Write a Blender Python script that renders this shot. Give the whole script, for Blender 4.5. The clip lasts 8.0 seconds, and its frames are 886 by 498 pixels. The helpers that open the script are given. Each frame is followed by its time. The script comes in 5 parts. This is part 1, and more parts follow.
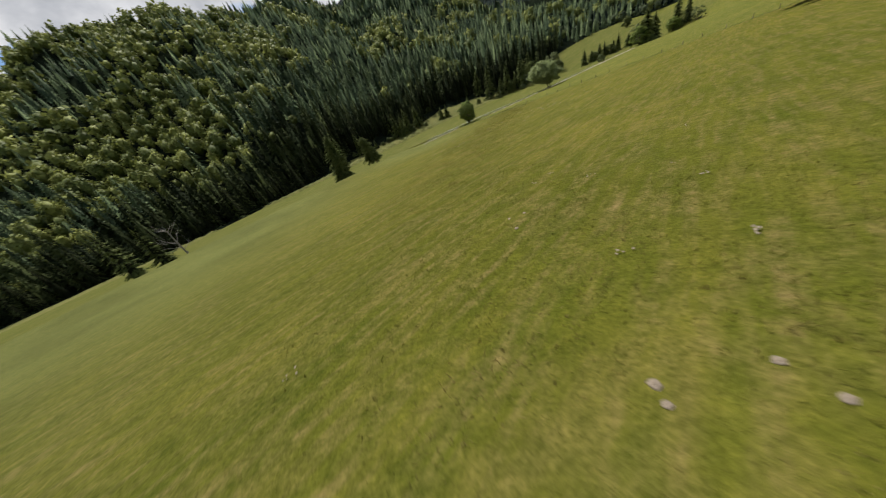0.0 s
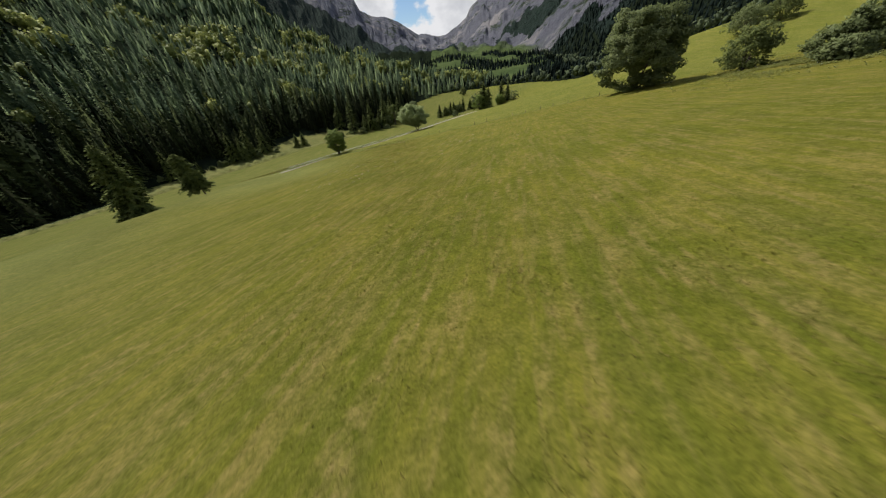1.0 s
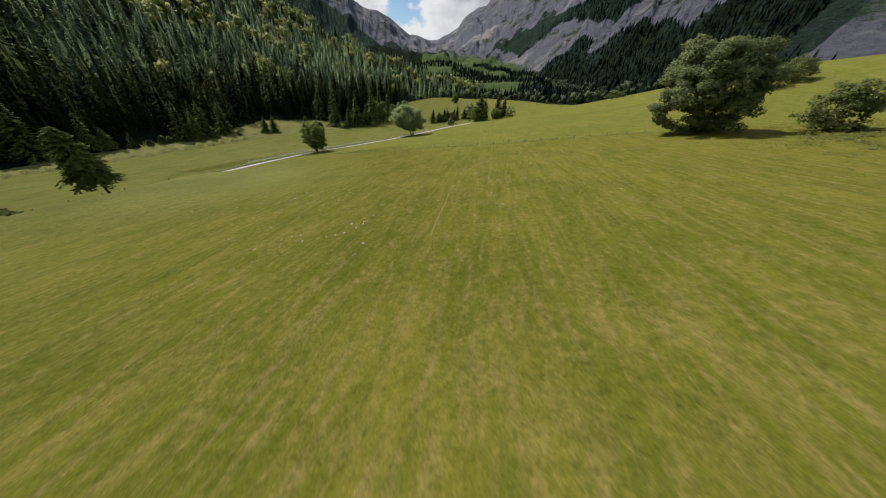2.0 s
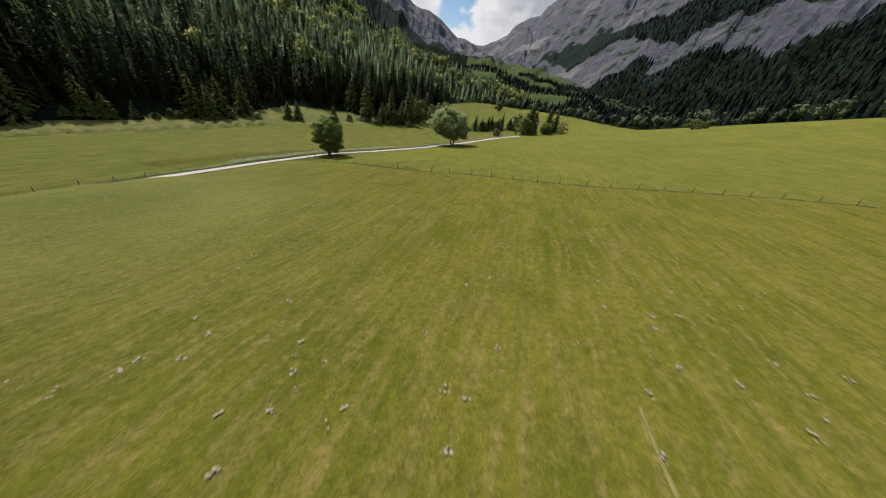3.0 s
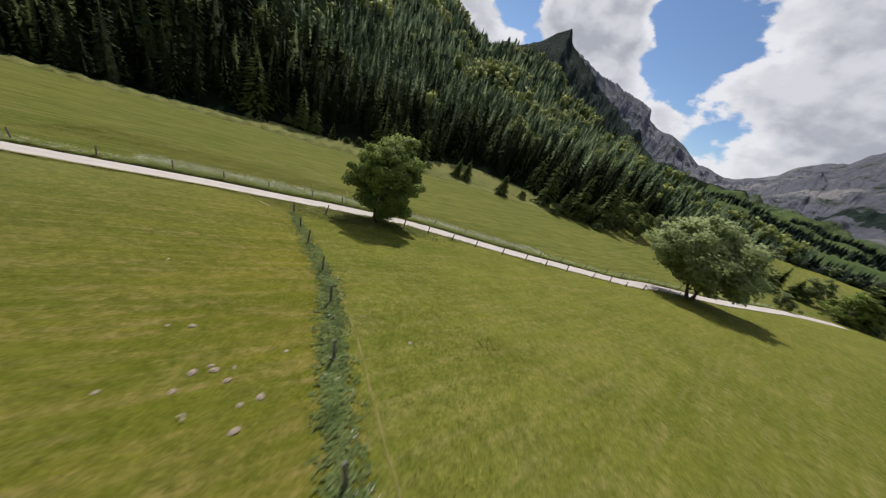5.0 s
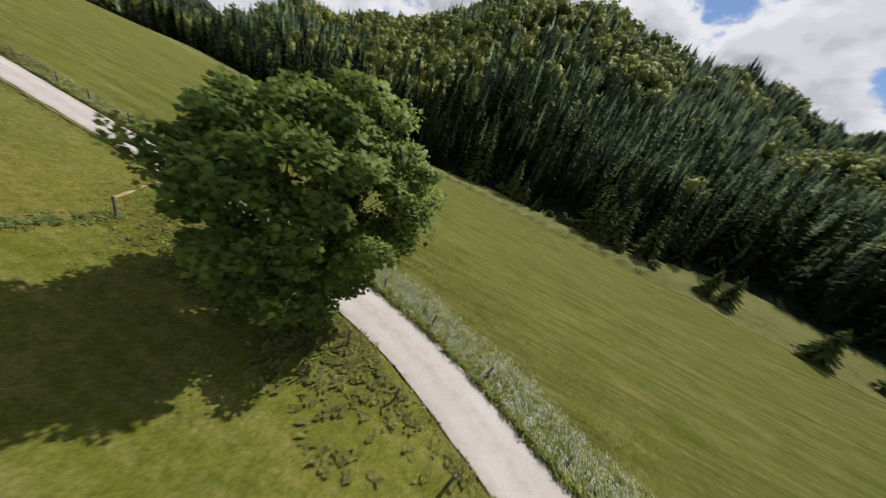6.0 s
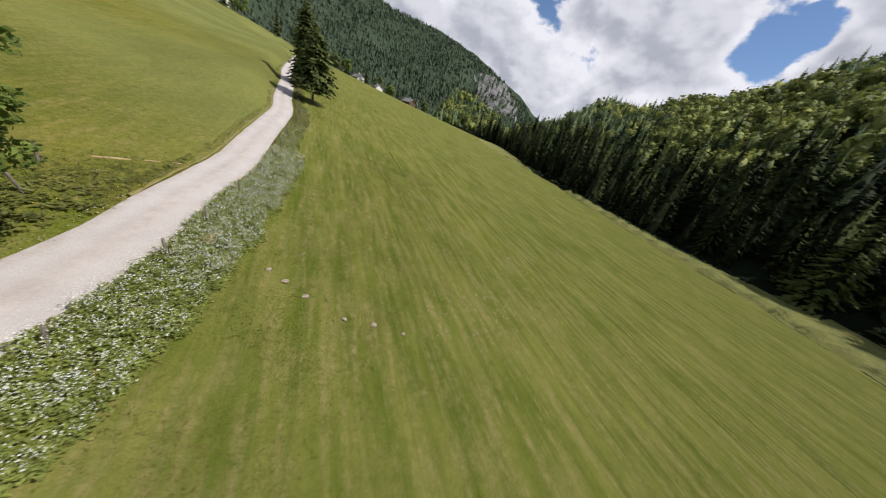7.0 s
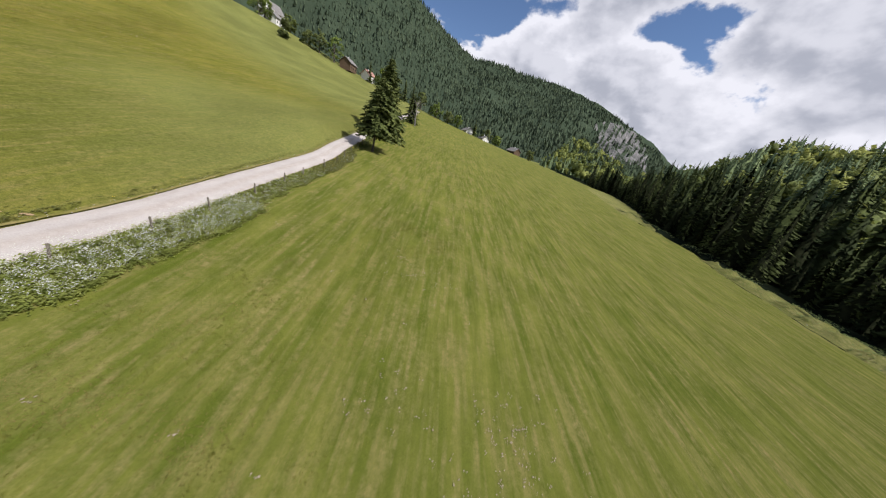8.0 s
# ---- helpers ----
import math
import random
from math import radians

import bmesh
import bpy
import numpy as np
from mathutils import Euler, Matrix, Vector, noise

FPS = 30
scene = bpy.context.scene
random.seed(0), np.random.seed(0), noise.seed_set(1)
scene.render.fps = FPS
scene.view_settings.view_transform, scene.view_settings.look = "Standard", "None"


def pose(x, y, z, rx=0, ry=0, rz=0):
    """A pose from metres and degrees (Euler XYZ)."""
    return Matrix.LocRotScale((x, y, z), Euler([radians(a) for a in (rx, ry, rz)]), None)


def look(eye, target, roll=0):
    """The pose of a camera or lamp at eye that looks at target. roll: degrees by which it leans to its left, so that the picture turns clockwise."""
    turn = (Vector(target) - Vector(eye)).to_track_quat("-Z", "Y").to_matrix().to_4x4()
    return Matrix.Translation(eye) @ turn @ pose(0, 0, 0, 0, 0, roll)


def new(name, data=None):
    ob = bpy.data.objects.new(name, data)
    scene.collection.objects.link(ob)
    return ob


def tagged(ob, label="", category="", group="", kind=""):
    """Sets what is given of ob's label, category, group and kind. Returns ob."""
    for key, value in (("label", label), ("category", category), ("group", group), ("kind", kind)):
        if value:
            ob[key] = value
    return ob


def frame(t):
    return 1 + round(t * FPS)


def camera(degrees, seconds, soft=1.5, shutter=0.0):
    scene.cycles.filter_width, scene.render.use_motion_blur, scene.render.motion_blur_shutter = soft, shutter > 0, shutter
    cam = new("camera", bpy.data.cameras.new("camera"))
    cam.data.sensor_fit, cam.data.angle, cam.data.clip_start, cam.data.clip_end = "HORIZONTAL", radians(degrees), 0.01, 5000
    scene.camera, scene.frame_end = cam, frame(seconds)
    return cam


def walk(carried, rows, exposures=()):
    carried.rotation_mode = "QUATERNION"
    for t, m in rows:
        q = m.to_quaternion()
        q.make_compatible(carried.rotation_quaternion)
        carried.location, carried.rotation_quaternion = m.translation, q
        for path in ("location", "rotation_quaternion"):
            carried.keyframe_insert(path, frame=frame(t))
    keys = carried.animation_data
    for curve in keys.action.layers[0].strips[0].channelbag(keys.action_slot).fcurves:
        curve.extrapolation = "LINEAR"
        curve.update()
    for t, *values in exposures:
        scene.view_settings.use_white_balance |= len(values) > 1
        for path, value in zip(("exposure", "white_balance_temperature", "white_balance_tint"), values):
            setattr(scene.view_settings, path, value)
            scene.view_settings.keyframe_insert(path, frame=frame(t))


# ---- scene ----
cam = camera(115.92, 8.0, soft=1.1, shutter=0.12)
ROWS = [
    (0.0, 0.21, -0.05, 36.31, 53.91, 17.88, -12.61),
    (0.5, -2.92, 8.75, 34.2, 55.05, 12.53, -28.7),
    (1.0, -2.59, 18.83, 32.59, 55.7, 5.15, -38.18),
    (1.2, -1.69, 22.5, 31.95, 56.21, 2.86, -39.85),
    (2.3, 7.48, 49.13, 30.3, 56.3, -4.98, -38.88),
    (2.5, 10.71, 54.76, 29.5, 56.28, -6.03, -37.61),
    (3.0, 17.73, 67.01, 27.75, 56.24, -8.55, -32.79),
    (3.5, 24.86, 77.86, 25.56, 56.78, -11.34, -27.37),
    (4.0, 32.52, 90.56, 22.68, 58.35, -14.25, -20.09),
    (4.5, 39.2, 103.1, 19.71, 60.17, -15.34, -8.32),
    (5.0, 44.43, 117.49, 16.27, 62.77, -17.63, 7.53),
    (5.2, 46.38, 122.96, 15.4, 63.34, -18.57, 14.91),
    (6.3, 47.79, 152.81, 11.11, 63.62, -16.63, 72.54),
    (6.5, 45.13, 157.18, 10.5, 63.49, -15.56, 83.68),
    (7.0, 37.74, 165.11, 9.93, 64.3, -12.75, 109.21),
    (7.5, 28.51, 167.84, 10.07, 66.76, -11.06, 124.3),
    (8.0, 21.51, 167.35, 10.95, 68.43, -11.47, 131.48),
]
walk(cam, [(t, pose(x, y, z, rx, ry, rz)) for t, x, y, z, rx, ry, rz in ROWS], exposures=[(0.0, 0.0, 6500, 10), (3.5, 0.0, 6500, 11), (5.0, 0.0, 6380, 12), (6.5, 0.04, 6400, 12), (7.0, 0.10, 6300, 14), (8.0, 0.14, 6250, 15)])

# ---- light ----
SUN_AZ, SUN_EL = -11.0, 50.0  # degrees from +y towards +x, and above the horizon
sun_dir = Vector((math.sin(radians(SUN_AZ)) * math.cos(radians(SUN_EL)), math.cos(radians(SUN_AZ)) * math.cos(radians(SUN_EL)), math.sin(radians(SUN_EL))))
sun = new("sun", bpy.data.lights.new("sun", "SUN"))
sun.data.energy, sun.data.angle, sun.data.color = 5.0, radians(0.53), (1.0, 0.955, 0.87)
sun.matrix_world = look(sun_dir * 100, (0, 0, 0))


def links(tree, pairs):
    for a, b in pairs:
        tree.links.new(a, b)


world = bpy.data.worlds.new("sky")
scene.world = world
world.use_nodes = True
wt = world.node_tree
wt.nodes.clear()
w_out, w_bg = wt.nodes.new("ShaderNodeOutputWorld"), wt.nodes.new("ShaderNodeBackground")
w_sky = wt.nodes.new("ShaderNodeTexSky")
w_sky.sky_type, w_sky.sun_disc = "NISHITA", False
w_sky.sun_elevation, w_sky.sun_rotation = radians(SUN_EL), radians(SUN_AZ)
w_sky.ozone_density, w_sky.dust_density, w_sky.altitude = 4.0, 0.3, 900.0
w_dim = wt.nodes.new("ShaderNodeVectorMath")
w_dim.operation = "SCALE"
w_dim.inputs["Scale"].default_value = 0.095
w_co = wt.nodes.new("ShaderNodeTexCoord")


def sky_noise(shift, scale, detail, rough):
    """Cloud noise by direction, a little flattened; shift moves the place where it is read."""
    place, field = wt.nodes.new("ShaderNodeMapping"), wt.nodes.new("ShaderNodeTexNoise")
    place.inputs["Location"].default_value, place.inputs["Scale"].default_value = tuple(shift), (1, 1, 1.5)
    field.inputs["Scale"].default_value, field.inputs["Detail"].default_value, field.inputs["Roughness"].default_value = scale, detail, rough
    links(wt, [(w_co.outputs["Generated"], place.inputs[0]), (place.outputs[0], field.inputs["Vector"])])
    return field.outputs["Fac"]


def sky_sum(a, b, factor=1.0):
    n = wt.nodes.new("ShaderNodeMath")
    n.operation, n.inputs[1].default_value = "MULTIPLY_ADD", factor
    links(wt, [(b, n.inputs[0]), (a, n.inputs[2])])
    return n.outputs[0]


def sky_range(value, low, high, first, last):
    n = wt.nodes.new("ShaderNodeMapRange")
    n.interpolation_type = "SMOOTHSTEP"
    for key, v in (("From Min", low), ("From Max", high), ("To Min", first), ("To Max", last)):
        n.inputs[key].default_value = v
    wt.links.new(value, n.inputs["Value"])
    return n.outputs[0]


# Cumulus banks and the blue between them: bearing, height above the horizon, reach in degrees, weight
BANKS = ((-2, 18, 17, 0.2), (13, 19, 8, 0.4), (21, 13.5, 3, 0.2), (38, 11, 9, 0.28), (47, 13, 8, 0.26), (33, 21, 5, 0.14), (63, 23, 6, 0.12), (-30, 15, 20, 0.25), (-85, 14, 34, 0.3), (-115, 17, 22, 0.2),
         (25, 18, 6, -0.42), (29.5, 14, 4, -0.2), (60, 17, 8, -0.42), (72, 18, 9, -0.36), (-128, 17, 5, -0.3), (-99, 20, 5, -0.24), (-91, 13, 4, -0.14), (-66, 16.5, 4, -0.26), (-76, 16, 8, 0.24))
SUNWARD = sun_dir * 0.035
cloud = sky_range(sky_noise((3.1, 0.4, 0.3), 4.2, 9.0, 0.54), 0.27, 0.73, 0.0, 1.0)
lit = sky_noise(Vector((3.1, 0.4, 0.3)) + SUNWARD, 4.2, 6.0, 0.5)
soft = sky_noise((3.1, 0.4, 0.3), 4.2, 6.0, 0.5)
mass = cloud
for b_az, b_el, b_reach, b_weight in BANKS:
    b_dot = wt.nodes.new("ShaderNodeVectorMath")
    b_dot.operation = "DOT_PRODUCT"
    b_dot.inputs[1].default_value = (math.sin(radians(b_az)) * math.cos(radians(b_el)), math.cos(radians(b_az)) * math.cos(radians(b_el)), math.sin(radians(b_el)))
    wt.links.new(w_co.outputs["Generated"], b_dot.inputs[0])
    mass = sky_sum(mass, sky_range(b_dot.outputs["Value"], math.cos(radians(1.5 * b_reach)), math.cos(radians(0.3 * b_reach)), 0.0, b_weight))
w_mask = sky_range(mass, 0.45, 0.60, 0.0, 1.0)
w_relief = sky_range(sky_sum(soft, lit, -1.0), -0.085, 0.075, 0.0, 1.0)  # sides turned to the sun are brighter
w_thick = sky_range(mass, 0.60, 0.95, 1.0, 0.0)  # thick middles are grey below
w_shade = wt.nodes.new("ShaderNodeMath")
w_shade.operation = "MULTIPLY_ADD"
w_shade.inputs[1].default_value = 0.55
w_part = wt.nodes.new("ShaderNodeMath")
w_part.operation, w_part.inputs[1].default_value = "MULTIPLY", 0.5
w_tone = wt.nodes.new("ShaderNodeValToRGB")
w_tone.color_ramp.elements[0].position, w_tone.color_ramp.elements[0].color = 0.0, (0.40, 0.42, 0.465, 1)
w_tone.color_ramp.elements[1].position, w_tone.color_ramp.elements[1].color = 0.85, (0.80, 0.805, 0.825, 1)
w_mix = wt.nodes.new("ShaderNodeMix")
w_mix.data_type = "RGBA"
links(wt, [
    (w_relief, w_shade.inputs[0]), (w_thick, w_part.inputs[0]), (w_part.outputs[0], w_shade.inputs[2]), (w_shade.outputs[0], w_tone.inputs["Fac"]),
    (w_sky.outputs[0], w_dim.inputs[0]), (w_mask, w_mix.inputs["Factor"]),
    (w_dim.outputs[0], w_mix.inputs["A"]), (w_tone.outputs[0], w_mix.inputs["B"]),
    (w_mix.outputs["Result"], w_bg.inputs["Color"]), (w_bg.outputs[0], w_out.inputs[0]),
])

# ---- materials ----
def colour_mix(nt, fac, a, b):
    m = nt.nodes.new("ShaderNodeMix")
    m.data_type = "RGBA"
    for value, socket in ((fac, m.inputs["Factor"]), (a, m.inputs["A"]), (b, m.inputs["B"])):
        if isinstance(value, (tuple, float, int)):
            socket.default_value = (*value, 1) if isinstance(value, tuple) else value
        else:
            nt.links.new(value, socket)
    return m.outputs["Result"]


def noise_of(nt, vector, scale, detail=4.0, low=0.35, high=0.65, rough=0.55):
    n, r = nt.nodes.new("ShaderNodeTexNoise"), nt.nodes.new("ShaderNodeMapRange")
    n.inputs["Scale"].default_value, n.inputs["Detail"].default_value, n.inputs["Roughness"].default_value = scale, detail, rough
    r.inputs["From Min"].default_value, r.inputs["From Max"].default_value = low, high
    if vector is not None:
        nt.links.new(vector, n.inputs["Vector"])
    nt.links.new(n.outputs["Fac"], r.inputs["Value"])
    return r.outputs["Result"]


def mapped(nt, vector, turn=0.0, stretch=(1, 1, 1)):
    m = nt.nodes.new("ShaderNodeMapping")
    m.vector_type = "TEXTURE"
    m.inputs["Rotation"].default_value, m.inputs["Scale"].default_value = (0, 0, -turn), tuple(1 / s for s in stretch)
    nt.links.new(vector, m.inputs["Vector"])
    return m.outputs[0]


def bump_of(nt, height, strength, distance):
    b = nt.nodes.new("ShaderNodeBump")
    b.inputs["Strength"].default_value, b.inputs["Distance"].default_value = strength, distance
    nt.links.new(height, b.inputs["Height"])
    return b.outputs[0]


def blank(name):
    m = bpy.data.materials.new(name)
    m.use_nodes = True
    return m, m.node_tree, m.node_tree.nodes["Principled BSDF"], m.node_tree.nodes.new("ShaderNodeTexCoord").outputs["Object"]


def plain(name, dark, light, scale=3.0, fine=30.0, rough=0.8, bump=0.3, dist=0.02, metal=0.0, gloss=0.15):
    """A surface of two tones, broken at two scales, with fine relief."""
    m, nt, bsdf, co = blank(name)
    broad, grain = noise_of(nt, co, scale), noise_of(nt, co, fine, 6.0)
    c = colour_mix(nt, broad, dark, light)
    c2 = colour_mix(nt, 0.35, c, colour_mix(nt, grain, dark, light))
    nt.links.new(c2, bsdf.inputs["Base Color"])
    bsdf.inputs["Roughness"].default_value, bsdf.inputs["Metallic"].default_value, bsdf.inputs["Specular IOR Level"].default_value = rough, metal, gloss
    nt.links.new(bump_of(nt, grain, bump, dist), bsdf.inputs["Normal"])
    return m


def foliage(name, dark, light, scale, through_light=0.3, accent=None, accent_scale=0.02, gloss=0.15, single=False):
    """Leaves or needles: tone changes from clump to clump and leaf to leaf, and some light comes through."""
    m, nt, bsdf, co = blank(name)
    geo = nt.nodes.new("ShaderNodeNewGeometry")
    c = colour_mix(nt, noise_of(nt, co, scale, 3.0, 0.3, 0.7), dark, light)
    if accent:
        c = colour_mix(nt, noise_of(nt, co, accent_scale, 3.0, 0.52, 0.62), c, accent)
    c = colour_mix(nt, 0.3, c, colour_mix(nt, geo.outputs["Random Per Island"], dark, light))
    if single:  # each tree of a forest has a tone of its own
        own = nt.nodes.new("ShaderNodeAttribute")
        own.attribute_name = "tree_tone"
        shift = nt.nodes.new("ShaderNodeMath")
        shift.operation, shift.inputs[1].default_value = "POWER", 1.7
        nt.links.new(own.outputs["Fac"], shift.inputs[0])
        c = colour_mix(nt, 0.75, c, colour_mix(nt, shift.outputs[0], tuple(1.1 * v for v in dark), tuple(1.3 * v for v in light)))
    mottle = nt.nodes.new("ShaderNodeMix")
    mottle.data_type, mottle.blend_type, mottle.inputs["Factor"].default_value = "RGBA", "MULTIPLY", 0.8
    links(nt, [(c, mottle.inputs["A"]), (colour_mix(nt, noise_of(nt, co, 1.1 if single else 3.0, 4.0, 0.32, 0.68, 0.7), (0.5, 0.5, 0.5), (1.4, 1.4, 1.4)), mottle.inputs["B"])])
    c = mottle.outputs["Result"]
    bsdf.inputs["Roughness"].default_value = 0.7
    bsdf.inputs["Specular IOR Level"].default_value = gloss
    nt.links.new(c, bsdf.inputs["Base Color"])
    tr, mix = nt.nodes.new("ShaderNodeBsdfTranslucent"), nt.nodes.new("ShaderNodeMixShader")
    nt.links.new(colour_mix(nt, 0.5, c, light), tr.inputs["Color"])
    mix.inputs[0].default_value = through_light
    links(nt, [(bsdf.outputs[0], mix.inputs[1]), (tr.outputs[0], mix.inputs[2]), (mix.outputs[0], nt.nodes["Material Output"].inputs[0])])
    return m


def meadow_material(name, stripe, width, grass_dark, grass_light, straw_tone, dryness, western=None, coarse=0.85, scatter_back=0.25):
    """Mown meadow: faint swaths along the mowing direction, dry and lush patches, tufts and fine blade grain."""
    m, nt, bsdf, co = blank(name)
    along = mapped(nt, co, radians(MOW_AZ), (1, 0.016, 1))
    swath, thin = noise_of(nt, along, width, 4.0, 0.36, 0.64), noise_of(nt, along, 2.6, 5.0, 0.45, 0.72)
    patch, lush = noise_of(nt, co, 0.05, 5.0, 0.38, 0.62), noise_of(nt, co, 0.22, 6.0, 0.40, 0.66, 0.65)
    tuft, grain = noise_of(nt, co, 2.4, 6.0, 0.32, 0.68, 0.7), noise_of(nt, co, 11.0, 6.0, 0.3, 0.7, 0.75)
    blade = noise_of(nt, co, 42.0, 3.0, 0.25, 0.75, 0.7)

    def times(a, b):
        n = nt.nodes.new("ShaderNodeMath")
        n.operation = "MULTIPLY"
        for value, socket in ((a, n.inputs[0]), (b, n.inputs[1])):
            if isinstance(value, float):
                socket.default_value = value
            else:
                nt.links.new(value, socket)
        return n.outputs[0]

    middle = tuple((a + b) / 2 for a, b in zip(grass_dark, grass_light))
    c = colour_mix(nt, stripe, colour_mix(nt, patch, tuple(0.7 * a + 0.3 * b for a, b in zip(middle, grass_dark)), tuple(0.35 * a + 0.65 * b for a, b in zip(middle, grass_light))), colour_mix(nt, swath, grass_dark, grass_light))
    c = colour_mix(nt, times(lush, 0.45), c, tuple(0.82 * v for v in grass_dark))
    c = colour_mix(nt, times(times(thin, tuft), dryness), c, straw_tone)
    c = colour_mix(nt, times(times(noise_of(nt, along, 1.15, 2.0, 0.56, 0.66), noise_of(nt, co, 0.12, 3.0, 0.38, 0.6)), 0.55 * dryness), c, tuple(0.5 * a + 0.5 * b for a, b in zip(straw_tone, grass_light)))
    c = colour_mix(nt, times(times(noise_of(nt, co, 0.35, 6.0, 0.50, 0.72, 0.7), grain), 0.55 * dryness), c, straw_tone)
    if western:  # the pale sheen of front-lit grass, painted in on the western hillside
        sep = nt.nodes.new("ShaderNodeSeparateXYZ")
        nt.links.new(co, sep.inputs[0])

        def fade(axis, low, high, most=1.0):
            n = nt.nodes.new("ShaderNodeMapRange")
            n.interpolation_type = "SMOOTHSTEP"
            n.inputs["From Min"].default_value, n.inputs["From Max"].default_value, n.inputs["To Max"].default_value = low, high, most
            nt.links.new(sep.outputs[axis], n.inputs["Value"])
            return n.outputs[0]

        west = nt.nodes.new("ShaderNodeMath")
        west.operation = "MAXIMUM"
        links(nt, [(fade("X", 2.0, -42.0, 0.85), west.inputs[0]), (times(fade("X", 38.0, 8.0, 0.72), fade("Y", 70.0, 112.0)), west.inputs[1])])
        c = colour_mix(nt, west.outputs[0], c, colour_mix(nt, patch, tuple(0.82 * v for v in western), tuple(1.15 * v for v in western)))
    for fac, dark, light in ((tuft, (0.72, 0.77, 0.7), (1.24, 1.20, 1.2)), (grain, (0.52, 0.57, 0.48), (1.48, 1.43, 1.42))):
        mul = nt.nodes.new("ShaderNodeMix")
        mul.data_type, mul.blend_type = "RGBA", "MULTIPLY"
        mul.inputs["Factor"].default_value = coarse
        links(nt, [(c, mul.inputs["A"]), (colour_mix(nt, fac, dark, light), mul.inputs["B"])])
        c = mul.outputs["Result"]
    nt.links.new(c, bsdf.inputs["Base Color"])
    bsdf.inputs["Roughness"].default_value = 0.85
    bsdf.inputs["Diffuse Roughness"].default_value = scatter_back
    bsdf.inputs["Specular IOR Level"].default_value = 0.03
    both = nt.nodes.new("ShaderNodeMath")
    both.operation = "ADD"
    links(nt, [(grain, both.inputs[0]), (blade, both.inputs[1])])
    nt.links.new(bump_of(nt, both.outputs[0], 0.6, 0.07), bsdf.inputs["Normal"])
    return m


def mountain_material(name, green, meadow, rock_dark, rock_light, scree_tone):
    """Limestone tinted blue with painted haze, streaks and ledges, pale scree, and dark woods where the ground bears
    them.
    """
    m, nt, bsdf, co = blank(name)
    cover = nt.nodes.new("ShaderNodeAttribute")
    cover.attribute_name = "wooded"
    streak = noise_of(nt, mapped(nt, co, 0.5, (1, 1, 0.3)), 0.014, 8.0, 0.3, 0.7, 0.68)
    fine = noise_of(nt, co, 0.05, 8.0, 0.3, 0.7, 0.75)
    crowns = noise_of(nt, mapped(nt, co, 0.0, (1, 1, 0.5)), 0.11, 4.0, 0.32, 0.68, 0.7)
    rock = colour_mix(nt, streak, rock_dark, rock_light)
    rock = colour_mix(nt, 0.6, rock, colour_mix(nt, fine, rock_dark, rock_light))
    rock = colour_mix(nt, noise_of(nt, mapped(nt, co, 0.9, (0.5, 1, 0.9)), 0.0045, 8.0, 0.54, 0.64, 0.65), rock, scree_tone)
    # grass and dwarf pine on ledges
    rock = colour_mix(nt, noise_of(nt, mapped(nt, co, 0.3, (1, 1, 2.4)), 0.009, 9.0, 0.54, 0.62, 0.72), rock, colour_mix(nt, fine, green, meadow))
    # the low green puts the cloud shade over these woods into the colour
    wood = colour_mix(nt, crowns, tuple(0.45 * v for v in green), tuple(1.7 * v for v in green))
    edge, cut = nt.nodes.new("ShaderNodeMath"), nt.nodes.new("ShaderNodeMapRange")
    edge.operation = "ADD"
    links(nt, [(cover.outputs["Fac"], edge.inputs[0]), (noise_of(nt, co, 0.03, 6.0, 0.25, 0.75, 0.7), edge.inputs[1])])
    cut.inputs["From Min"].default_value, cut.inputs["From Max"].default_value = 0.88, 1.02
    nt.links.new(edge.outputs[0], cut.inputs["Value"])
    sward = nt.nodes.new("ShaderNodeAttribute")
    sward.attribute_name = "grassy"
    rock = colour_mix(nt, sward.outputs["Fac"], rock, colour_mix(nt, noise_of(nt, co, 0.012, 6.0, 0.35, 0.65, 0.7), tuple(0.8 * v for v in meadow), tuple(2.0 * v for v in meadow)))
    nt.links.new(colour_mix(nt, cut.outputs[0], rock, wood), bsdf.inputs["Base Color"])
    bsdf.inputs["Roughness"].default_value = 0.95
    bsdf.inputs["Specular IOR Level"].default_value = 0.05
    both = nt.nodes.new("ShaderNodeMath")
    both.operation = "ADD"
    links(nt, [(colour_mix(nt, cut.outputs[0], streak, crowns), both.inputs[0]), (fine, both.inputs[1])])
    nt.links.new(bump_of(nt, both.outputs[0], 0.9, 7.0), bsdf.inputs["Normal"])
    return m


